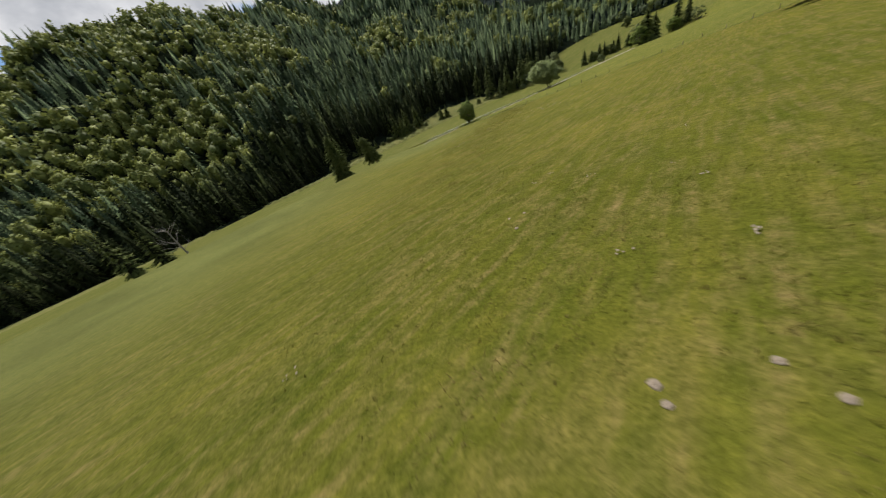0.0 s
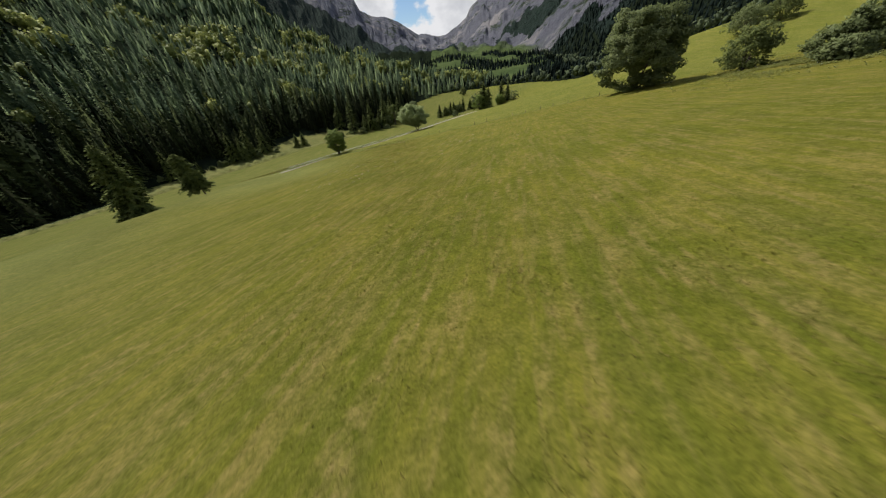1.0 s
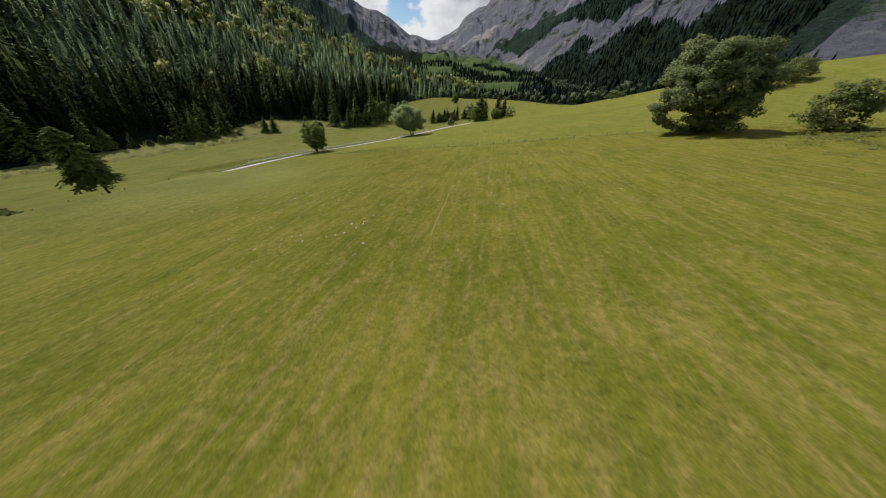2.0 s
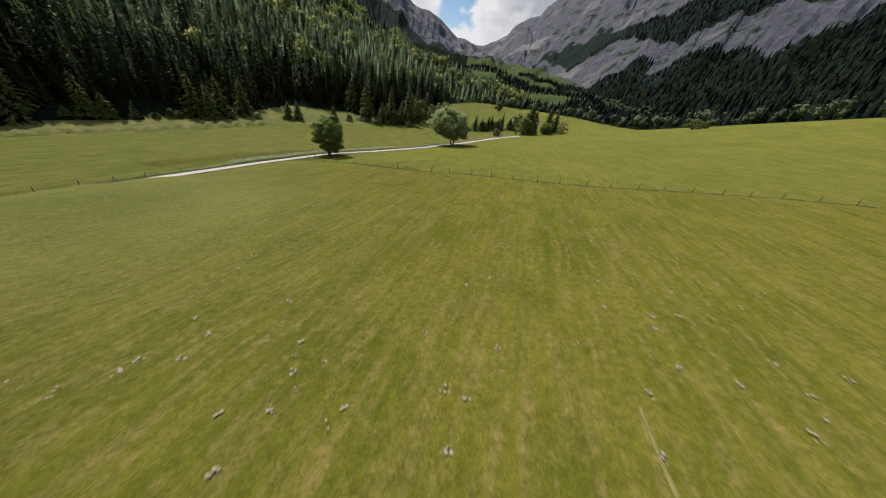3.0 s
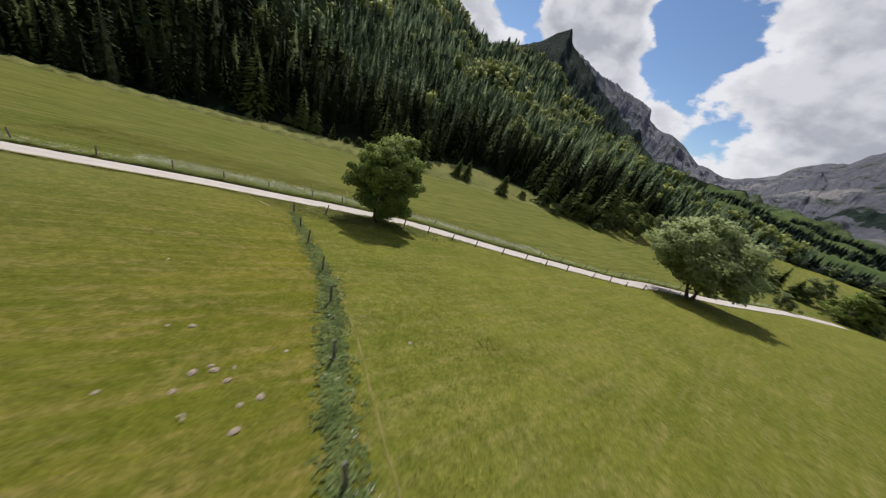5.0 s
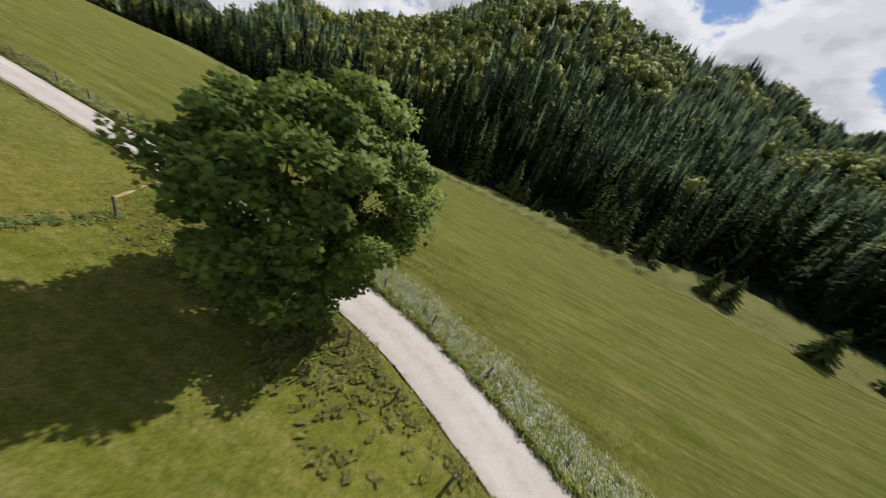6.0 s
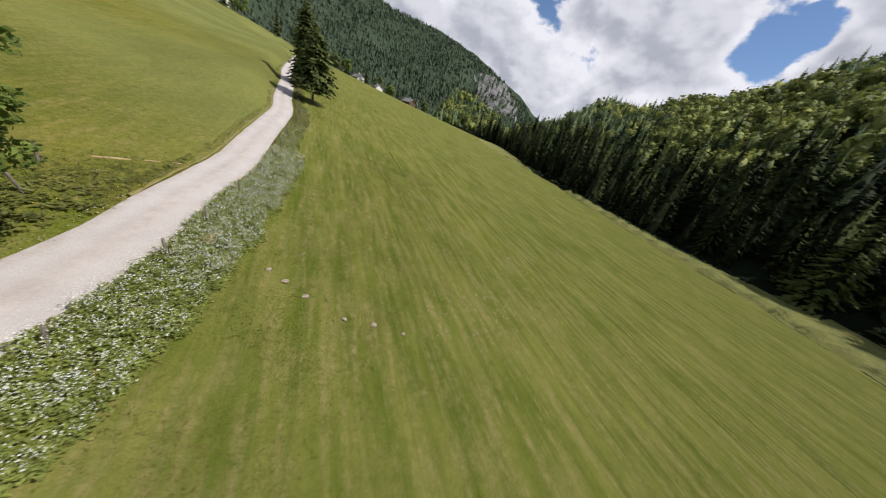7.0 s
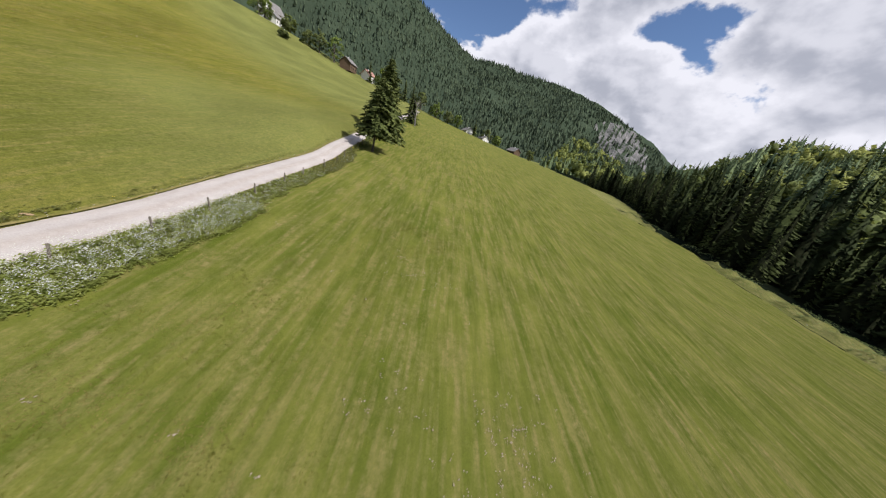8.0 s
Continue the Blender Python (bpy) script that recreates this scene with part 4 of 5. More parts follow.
def build_woods():
    rng = np.random.default_rng(5)
    front = [spruce_shape(np.random.default_rng(30 + k), 19, 3.6, 15, 8, 0.02, 0.5, 2) for k in range(6)]
    fine = [spruce_shape(np.random.default_rng(40 + k), 17, 3.7, 14, 8, 0.02, 0.55, 0, 0.5) for k in range(6)]
    coarse = [spruce_shape(np.random.default_rng(60 + k), 16.5, 3.9, 9, 6, 0.02, 0.55, 0, 0.58) for k in range(5)]
    tiny = [spruce_shape(np.random.default_rng(70 + k), 18, 4.2, 4, 5, 0.02, 0.55, 0, 0.7) for k in range(4)]
    specks = [spruce_shape(np.random.default_rng(170 + k), 17, 4.4, 3, 4, 0.02, 0.5, 0, 0.75) for k in range(4)]
    leafy = [leafy_shape(80 + k, 170, 1.4) for k in range(4)]
    plainer = [leafy_shape(90 + k, 50, 2.5) for k in range(4)]

    def stand(name, places, keep, templates, size, material, label, spread=(0.5, 1.4)):
        x, y = places[0][keep], places[1][keep]
        z = height_at(x, y) - 0.4
        tones, inner, normals = [], [], []
        v, t = planted(templates, x, y, z, rng.uniform(*spread, len(x)) * size, rng, tones, inner, normals)
        # crown cores get a darker tone that stands for shade
        me = tri_mesh(name, v, t, [material, M_TWIG_SHADE if material in (M_EDGE, M_SHADY) else M_BOUGH if material is M_WOODS else M_UPFLOOR if material is M_FARWOODS else material], np.concatenate(inner), True, np.concatenate(normals))
        me.attributes.new("tree_tone", "FLOAT", "POINT").data.foreach_set("value", np.concatenate(tones).astype(np.float32))
        tagged(new(name, me), label, "forest", kind="stuff")

    def patchy(p, scale, seed):
        return np.array([noise.noise(Vector((a * scale, b * scale, seed))) for a, b in zip(p[0], p[1])])

    # the slope beside the meadow
    p = scatter(rng, 8.0, 110, 330, -100, 52)
    depth = p[2] - table(WOODS, 1, p[3])
    ragged = 4 + 5 * patchy(p, 0.06, 1.0)
    inside = (depth > table(START, 1, p[3]) + 1 + ragged) & (p[2] < table(WOODS, 2, p[3]) + 60)
    mixed = patchy(p, 0.012, 3.0) + 0.8 * patchy(p, 0.045, 8.0) + 0.52 * smooth(-8, -48, p[3]) * (1 - 0.6 * smooth(-58, -74, p[3])) - 0.28
    beech = (mixed > 0.08) & (depth > table(START, 1, p[3]) + 42 - 10 * smooth(-40, -58, p[3]) + 3 * ragged)
    first = depth < table(START, 1, p[3]) + 11
    inside = inside & ~(first & (rng.random(len(depth)) < 0.25))
    e = scatter(rng, 5.2, 110, 300, -100, 40)  # the closed edge behind the first trees
    lag = e[2] - table(WOODS, 1, e[3]) - table(START, 1, e[3])
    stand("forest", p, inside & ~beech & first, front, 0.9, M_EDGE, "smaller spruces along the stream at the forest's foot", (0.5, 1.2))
    stand("forest", e, (lag > 9) & (lag < 20), front, 1.1, M_EDGE, "tall spruces in painted shade at the edge of the forest above the field")
    stand("forest", e, (lag >= 20) & (lag < 34), fine, 1.25, M_EDGE, "close spruces in painted shade inside the forest's edge")
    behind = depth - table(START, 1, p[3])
    stand("forest", p, inside & ~beech & (behind >= 34) & (depth < 62), fine, 1.3, M_EDGE, "spruce trees in painted shade behind the forest's edge")
    stand("forest", p, inside & ~beech & (behind >= 34) & (depth >= 62), fine, 1.15, M_WOODS, "dense dark green spruce forest on the slope above the meadow")
    stand("forest", p, inside & beech, leafy, 0.95, M_BEECH, "yellow-green beech trees among the spruces on the slope")
    p = scatter(rng, 10.2, 330, 640, -104, 52)
    inside = (p[2] > table(WOODS, 1, p[3]) + 1) & (p[2] < table(WOODS, 2, p[3]) + 60)
    mixed = patchy(p, 0.012, 3.0) + 0.8 * patchy(p, 0.045, 8.0) + 0.55 * smooth(-5, -46, p[3]) * (1 - 0.4 * smooth(-58, -74, p[3])) - 0.22
    beech = mixed > 0.06
    stand("forest", p, inside & ~beech, coarse, 1.05, M_WOODS, "dark spruce forest high on the wooded slope", (0.55, 1.25))
    stand("forest", p, inside & beech, plainer, 1.0, M_BEECH, "bright green beech trees high on the wooded slope")
    # further up the valley's side
    p = scatter(rng, 13.0, 640, 1420, -30, 30)
    inside = p[2] < table(WOODS, 2, p[3]) + 80
    stand("forest", p, inside & (patchy(p, 0.006, 2.0) < 0.25), tiny, 1.2, M_WOODS, "distant spruce forest on the steep valley side")
    stand("forest", p, inside & (patchy(p, 0.006, 2.0) >= 0.25), plainer, 1.3, M_BEECH, "distant light green woods on the steep valley side")
    # the wooded valley beyond the meadow
    p = scatter(rng, 8.6, 250, 1150, 36, 100)
    inner = p[2] - table(BEYOND, 1, p[3])
    inside = (inner > 0) & (p[2] < table(HEAD, 1, p[3]) + 20) & ((inner < 90) | (p[3] > 60) | (patchy(p, 0.009, 9.0) > -0.02))
    round_ = inside & (inner < 16 + 14 * patchy(p, 0.02, 7.0))
    stand("forest", p, inside & ~round_, tiny, 0.6, M_SHADY, "spruce wood darkened by painted cloud shade on the valley floor beyond the meadow")
    stand("forest", p, round_, plainer, 0.62, M_FARLEAF, "rounded pale green trees along the meadow's far edge")
    # behind the houses
    p = scatter(rng, 7.6, 430, 1150, -158, -86)
    inside = (p[2] > table(BACK, 1, p[3]) + 4) & (p[2] < table(BACK, 2, p[3]) + 60) & (patchy(p, 0.02, 6.0) < 0.5) & ~crag(p[2], p[3])
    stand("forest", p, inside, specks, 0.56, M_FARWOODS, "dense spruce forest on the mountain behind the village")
    # the far side of the valley
    p = scatter(rng, 8.0, 380, 1300, 44, 92)
    t = (p[2] - table(HEAD, 1, p[3])) / (table(HEAD, 2, p[3]) - table(HEAD, 1, p[3]))
    inside = (t > 0.005) & (wooded(p[0], p[1], t, p[3]) > 0.5)
    leafedge = inside & (t < 0.03 + 0.04 * patchy(p, 0.02, 7.0))
    stand("forest", p, inside & ~leafedge, tiny, 0.55, M_SHADY, "spruce forest in painted cloud shade on the far side of the valley")
    stand("forest", p, leafedge, plainer, 0.62, M_FARLEAF, "pale green bushy wood edge on the far side of the valley")


# ---- structure ----
build_ground()
build_road()
build_woods()

# ---- single trees ----
broadleaf("maple_tree", 36.5, 147.3, 10.2, 4.1, 11, 52000, 0.2, M_MAPLE, "round dark green maple tree standing beside the gravel road", low=0.07, stems=4, clumps=210, shape=-0.15, lean=(0.03, 0.17), uneven=0.24, wide=(0.94, 1.22))
broadleaf("whitebeam_tree", 89.2, 163.1, 13.4, 7.9, 12, 36000, 0.40, M_WHITEBEAM, "grey-green broadleaf tree beside the gravel road", low=0.2, stems=2, clumps=280, shape=0.2, lean=(-0.27, 0.05), uneven=0.36)
broadleaf("maple_tree", 91.0, 55.5, 19.0, 9.0, 13, 52000, 0.40, M_PALELEAF, "large spreading maple tree at the meadow's edge", low=-0.06, stems=4, clumps=190, shape=0.0, uneven=0.36)
spruce(-11.8, 120.9, 13.0, 3.4, 21, "slightly leaning dark spruce with a bare foot beside the road fence", 62, 9, bare=0.27, loose=0.3, taper=0.46, lean=(-0.15, -0.1))
spruce(-23.5, 108.4, 17.0, 3.7, 22, "tall dark spruce tree close to a second spruce at the road", 70, 9, bare=0.08, loose=0.3, taper=0.5)
FRINGE = "single trees in front of the woods"
for n, (x, y, h, r) in enumerate(((-48.8, 240.5, 26, 5.6), (-33.4, 248.9, 17.2, 3.7), (-28.3, 251.0, 9.5, 3.2), (-20, 252.2, 7.3, 1.8), (0.9, 258.8, 20.5, 4.4), (6.5, 258, 16.0, 4.3), (11.0, 261.5, 19.6, 4.8), (21.0, 266.2, 18.1, 5.0), (41.8, 258.5, 9.8, 2.6), (46.3, 257.5, 10.4, 2.7), (64.5, 250.3, 10.2, 2.9), (86.8, 256.5, 24, 4.8), (84.8, 279.5, 19.5, 4.6), (94, 249, 13.4, 3.4), (100, 249.5, 20.5, 5.0), (106.5, 247, 14.4, 3.4), (112, 248, 23, 5.2), (118, 256, 19, 4.6), (126, 262, 21, 4.8), (135, 264, 18, 4.4))):
    spruce(x, y, h, r * (1.3 if h < 12 else 1.15), 100 + n, "small young spruce on the rough grass below the woods" if h < 8 else "free-standing dark spruce in front of the forest edge", 22 if h > 8 else 14, 9, FRINGE)
ROW = "trees by the far bend of the road"
for n, (x, y, h, r) in enumerate(((153, 226.3, 10.8, 3.4), (160, 228, 8.5, 3.2), (168, 230, 10.8, 3.4), (176, 235.5, 10.4, 3.0), (184, 236, 9.5, 3.2), (190.5, 239, 12.8, 3.3), (198.8, 238.5, 9.5, 3.8), (189.5, 210.8, 21.5, 7.6), (199, 214.5, 17.5, 6.2), (220, 218.5, 19.5, 5.6), (228, 217.5, 16, 4.8))):
    spruce(x, y, h, r, 140 + n, "dark spruce in the clump beyond the whitebeam tree", 22, 10, ROW)
for n, (x, y, h, r, m) in enumerate(((183, 209.2, 12.5, 5.6, M_MAPLE), (204.5, 236.8, 12.3, 4.9, M_PALELEAF), (214, 214.5, 9, 4.2, M_MAPLE), (163, 229.5, 6.5, 3.6, M_SHRUB), (180, 234, 7, 3.4, M_SHRUB), (278, 337, 10.5, 4.4, M_SHRUB))):
    broadleaf("broadleaf_tree", x, y, h, r, 160 + n, 6000, 0.5, m, "dense rounded broadleaf tree in the clump at the road's bend", low=-0.02, clumps=90, group=ROW)
for n, (x, y, h, r, m) in enumerate(((143.5, 194.5, 4.8, 2.7, M_PALELEAF), (226, 209, 8.5, 4.2, M_PALELEAF), (90, 245.5, 5.2, 2.6, M_PALELEAF), (108.4, 240, 3.3, 2.5, M_PALELEAF), (75.5, 255.5, 4.4, 1.8, M_SHRUB), (15.5, 257.5, 4.0, 2.0, M_PALELEAF), (-8.6, 256.5, 4.1, 2.0, M_PALELEAF), (-5.7, 257, 3.5, 1.5, M_SHRUB), (-14, 254.5, 2.2, 1.4, M_SHRUB), (-39, 247, 3.0, 1.8, M_PALELEAF), (27, 258, 3.5, 2.0, M_PALELEAF), (244, 134.5, 6.2, 4.3, M_SHRUB), (250.5, 132.5, 4.0, 3.2, M_SHRUB), (258, 133, 5.0, 2.6, M_SHRUB))):
    broadleaf("shrub", x, y, h, r, 190 + n, 2600, 0.36, m, "rounded leafy shrub growing alone in the meadow", low=-0.1, clumps=50, stems=3, group="shrubs in the meadow")
for n, (x, y, h, r, m) in enumerate(((122.4, 250, 15.2, 5.2, M_BEECH), (114, 246.5, 8.6, 3.4, M_PALELEAF), (129, 247, 9.1, 2.8, M_BEECH), (139.5, 248, 15.5, 6.4, M_PALELEAF), (133, 252, 12, 4.0, M_BEECH), (147, 250, 7, 3.0, M_SHRUB), (150, 262, 11, 4.2, M_PALELEAF))):
    broadleaf("birch_tree", x, y, h, r, 210 + n, 3600, 0.46, m, "slim yellow-green broadleaf tree at the field's far edge", low=0.22, clumps=60, group="light trees at the field edge")
for n, (x, y, h, r, m) in enumerate(((99, 36.5, 9.0, 4.6, M_SHRUB), (88, 22.5, 6.5, 4.4, M_PALELEAF), (94, 20, 9.0, 4.6, M_PALELEAF), (99, 17.5, 8.5, 4.4, M_SHRUB), (82, 22, 3.4, 3.0, M_PALELEAF), (196, 58, 11, 6.5, M_PALELEAF), (206, 50, 9, 6.0, M_SHRUB), (214, 62, 8.5, 5.5, M_SHRUB))):
    broadleaf("hedge_shrub", x, y, h, r, 230 + n, 5500, 0.42, m, "broad loose shrub on the upper edge of the meadow", low=-0.05, clumps=150, stems=4, group="shrubs above the meadow")
HILL = "trees round the village houses"
for n, (x, y, h, r, m) in enumerate(((-98, -56, 17, 6, M_MAPLE), (-91, -64, 14, 5, M_SHRUB), (-86, -70, 10, 4.5, M_SHRUB), (-84, -96, 13, 5, M_BEECH), (-70, -104, 15, 6, M_MAPLE), (-64, -98, 13, 6, M_MAPLE), (-78, -88, 8, 3.6, M_SHRUB), (-128, -38, 14, 5, M_MAPLE), (-146, -10, 13, 5, M_SHRUB), (-152, 2, 11, 5, M_MAPLE), (-160, 8, 9, 4, M_SHRUB), (-168, 12, 10, 4, M_MAPLE), (-193, 26, 10, 4.5, M_SHRUB), (-198, 33, 9, 4, M_MAPLE), (-212, 60, 9, 4, M_SHRUB), (-66, -62, 5, 3, M_SHRUB))):
    broadleaf("broadleaf_tree", x, y, h, r, 260 + n, 1300, 0.8, m, "leafy broadleaf tree beside the village houses", low=0.05, clumps=40, group=HILL)
for n, (x, y, h, r) in enumerate(((-66, 71, 12, 3.0), (-69, 66, 15, 3.2), (-118, -40, 14, 3.0), (-137, -20, 15, 3.2), (-179, 22, 12, 3.0))):
    spruce(x, y, h, r, 290 + n, "dark spruce beside the upper road", 18, 8, HILL)


def bare_tree(x, y, height, seed):
    rng = np.random.default_rng(seed)
    root = thing("dead_tree", x, y, float(land(x, y)) - 0.1, "bleached leafless tree beside the gravel road", "tree")
    v, t = tube([(0, 0, 0), (0.1, 0, height * 0.4), (0.3, 0.1, height * 0.75), (0.3, 0.2, height)], [0.28, 0.2, 0.12, 0.02], 8)
    part("trunk", tri_mesh("trunk", v, t, [M_DEADWOOD], None, True), root)
    for k in range(14):
        f, a = rng.uniform(0.25, 0.9), rng.uniform(0, 6.28)
        ln = height * 0.45 * (1.1 - f) + 0.6
        p0 = np.array((0.3 * f, 0.15 * f, height * f))
        d = np.array((math.cos(a), math.sin(a), rng.uniform(0.35, 0.9)))
        side = np.cross(d, (0, 0, 1)) * rng.uniform(-0.3, 0.3)
        twigs = [tube([p0, p0 + d * ln * 0.5 + side, p0 + d * ln], [0.08, 0.045, 0.012], 5)]
        for _ in range(3):
            q = p0 + d * ln * rng.uniform(0.4, 0.9)
            e = d + rng.normal(0, 0.6, 3)
            twigs.append(tube([q, q + e * ln * 0.22, q + e * ln * 0.4], [0.03, 0.018, 0.006], 4))
        v, t = joined(twigs)
        part("limb", tri_mesh("limb", v, t, [M_DEADWOOD], None, True), root)


bare_tree(-63.8, 75.2, 9.8, 4)


# ---- fences ----
def post_mesh(seed):
    rng = np.random.default_rng(seed)
    r = 0.062
    v, t = tube([(0, 0, -0.15), (0.004, 0, 0.3), (-0.004, 0.003, 0.75), (0, 0, 1.0), (0.0, 0.0, 1.03)], [r * 1.05, r, r * 0.97, r * 0.95, r * 0.7], 9)
    v = v + np.stack([rng.normal(0, 0.004, len(v)), rng.normal(0, 0.004, len(v)), np.zeros(len(v))], 1)
    return tri_mesh("post", v, t, [M_POST])


POSTS = [post_mesh(k) for k in range(3)]


def fence(label, places, seed):
    rng = np.random.default_rng(seed)
    x0, y0 = places[0]
    root = thing("fence", x0, y0, float(land(x0, y0)), label, "fence", "pasture fences")
    for x, y in places:
        z = float(land(x, y))
        ob = part("post", POSTS[rng.integers(0, 3)], root)
        m = pose(x - x0, y - y0, z - root.location.z, rng.normal(0, 4.5), rng.normal(0, 4.5), rng.uniform(0, 360))
        ob.matrix_basis = m @ Matrix.Diagonal((1, 1, rng.uniform(0.85, 1.12), 1))


def along_road(gap, x0, x1, step, seed):
    rng = np.random.default_rng(seed)
    line = ROAD_P + ROAD_N * gap
    s = np.r_[0, np.cumsum(np.hypot(*np.diff(line, axis=0).T))]
    keep = s[(line[:, 0] > x0) & (line[:, 0] < x1)]
    at = np.arange(keep[0], keep[-1], step)
    at = at + rng.uniform(-0.5, 0.5, len(at))
    return [(float(np.interp(a, s, line[:, 0])), float(np.interp(a, s, line[:, 1]))) for a in at]


def along_line(points, step, seed):
    rng = np.random.default_rng(seed)
    p, _ = spline(points, 0.5)
    s = np.r_[0, np.cumsum(np.hypot(*np.diff(p, axis=0).T))]
    at = np.arange(0, s[-1], step) + rng.uniform(-0.35, 0.35, len(np.arange(0, s[-1], step)))
    return [(float(np.interp(a, s, p[:, 0])), float(np.interp(a, s, p[:, 1]))) for a in at]


fence("weathered wooden posts of the pasture fence across the meadow", along_line(CROSS[:-1], 4.1, 1), 2)
fence("weathered wooden posts along the flowery verge of the road", along_road(2.25, -60, 134, 4.3, 3), 4)
fence("leaning wooden posts between the meadow and the road", [(31.9, 144.3)] + along_road(-3.0, 36, 88, 3.5, 5), 6)


# ---- plants of the verges and the meadow ----
def herbs(name, label, places, tall, flower_share, seed, flower_mat=None, leaves=5, wide=0.13, leaf_mat=None):
    """Leafy stems with flat flower heads, in one mesh of many plants."""
    rng = np.random.default_rng(seed)
    p = np.array(places)
    n = len(p)
    z = land(p[:, 0], p[:, 1])
    hgt = tall * rng.uniform(0.55, 1.2, n)
    vs, ts, ws, base = [], [], [], 0
    for k in range(leaves):
        a = rng.uniform(0, 2 * np.pi, n)
        d = np.stack([np.cos(a), np.sin(a), rng.uniform(0.0, 0.7, n)], 1)
        d /= np.linalg.norm(d, axis=1)[:, None]
        s = np.stack([-np.sin(a), np.cos(a), rng.normal(0, 0.2, n)], 1)
        b = np.stack([p[:, 0] + rng.normal(0, 0.07, n), p[:, 1] + rng.normal(0, 0.07, n), z + hgt * rng.uniform(0.02, 0.6, n)], 1)
        ln = (wide * 2.2 * rng.uniform(0.6, 1.5, n))[:, None]
        w = (wide * rng.uniform(0.35, 0.8, n))[:, None]
        v = np.stack([b, b + d * ln * 0.5 + s * w, b + d * ln - (0, 0, 0.03), b + d * ln * 0.5 - s * w], 1).reshape(-1, 3)
        q = np.arange(n)[:, None] * 4 + base
        vs.append(v)
        ts.append(np.concatenate([q + (0, 1, 2), q + (0, 2, 3)]))
        ws.append(np.zeros(2 * n, int))
        base += 4 * n
    pick = np.where(rng.random(n) < flower_share)[0]
    for k in range(6):
        m = len(pick)
        if not m:
            break
        c = np.stack([p[pick, 0] + rng.normal(0, 0.09, m), p[pick, 1] + rng.normal(0, 0.09, m), z[pick] + hgt[pick] * rng.uniform(0.8, 1.15, m)], 1)
        r = rng.uniform(0.011, 0.026, m)
        a0 = rng.uniform(0, 6.28, m)
        tip = rng.normal(0, 0.35, (m, 2))
        ring = [c + np.stack([r * np.cos(a0 + j * 1.2566), r * np.sin(a0 + j * 1.2566), r * (tip[:, 0] * np.cos(a0 + j * 1.2566) + tip[:, 1] * np.sin(a0 + j * 1.2566))], 1) for j in range(5)]
        v = np.stack([c + (0, 0, 0.012), *ring], 1).reshape(-1, 3)
        q = np.arange(m)[:, None] * 6 + base
        vs.append(v)
        ts.append(np.concatenate([q + (0, 1 + j, 1 + (j + 1) % 5) for j in range(5)]))
        ws.append(np.ones(5 * m, int))
        base += 6 * m
    ob = new(name, tri_mesh(name, np.concatenate(vs), np.concatenate(ts), [leaf_mat or M_WEED, flower_mat or M_UMBEL], np.concatenate(ws)))
    tagged(ob, label, "plants", kind="stuff")


def beside_road(rng, count, x0, x1, g0, g1):
    line = np.where((ROAD_P[:, 0] > x0) & (ROAD_P[:, 0] < x1))[0]
    k = rng.choice(line, count)
    g = rng.uniform(g0, g1, count)
    q = ROAD_P[k] + ROAD_N[k] * g[:, None] + ROAD_D[k] * rng.uniform(-0.6, 0.6, count)[:, None]
    edge = np.array([noise.noise(Vector((a * 0.35, b * 0.35, 2.0))) for a, b in q])
    inner, outer = g0 + 0.22 * edge, g1 + 0.7 * edge - 0.4
    return q[(g > inner) & (g < outer)]


rng = np.random.default_rng(77)
bank = np.stack([rng.normal(29, 4.0, 1500), rng.normal(143.6, 1.5, 1500)], 1)
bank = bank[(road_gap(bank[:, 0], bank[:, 1]) < -1.8) & (road_gap(bank[:, 0], bank[:, 1]) > -12)]
herbs("grass_verge", "rough green grass on the low bank above the road", bank, 0.11, 0.004, 45, M_YELLOW, wide=0.05, leaf_mat=M_TALLGRASS)
rng = np.random.default_rng(31)
herbs("flower_verge", "white cow parsley and leafy herbs along the gravel road", beside_road(rng, 12000, 16, 62, 1.6, 5.2), 0.70, 0.42, 32, wide=0.065, leaves=7)
herbs("flower_verge", "leafy herbs with few white flowers below the road", beside_road(rng, 1500, 6, 20, 1.6, 4.2), 0.30, 0.16, 36, wide=0.09, leaves=6)
herbs("flower_verge", "thin green herbs with a few pale flowers below the road", beside_road(rng, 3600, -4, 25, 1.7, 4.0), 0.22, 0.12, 39, wide=0.09, leaf_mat=M_TALLGRASS)
herbs("flower_verge", "pale flowering herbs along the far stretch of the road", beside_road(rng, 5200, 62, 136, 1.8, 4.0), 0.5, 0.4, 33)
herbs("flower_verge", "low green herbs along the road near the spruces", beside_road(rng, 2200, -50, 4, 1.7, 3.4), 0.20, 0.10, 34, M_YELLOW, leaf_mat=M_TALLGRASS)
under = beside_road(rng, 3600, 27, 50, -6.5, -1.8)
under = under[rng.random(len(under)) < np.exp(-((under[:, 0] - 37.0) / 5.0) ** 2) * (1 - 0.8 * smooth(2.5, 6.5, -road_gap(under[:, 0], under[:, 1])))]
herbs("grass_verge", "long green grass and yellow flowers beneath the maple tree", under, 0.26, 0.05, 35, M_YELLOW, leaf_mat=M_TALLGRASS)
for side in (-1, 1):
    fringe = beside_road(rng, 3400, -45, 130, 1.4, 2.4) if side > 0 else beside_road(rng, 3400, -45, 130, -2.5, -1.4)
    herbs("grass_fringe", "short ragged grass along the edge of the gravel road", fringe, 0.10, 0.015, 41 + side, M_YELLOW, leaves=6, wide=0.05, leaf_mat=M_TALLGRASS)


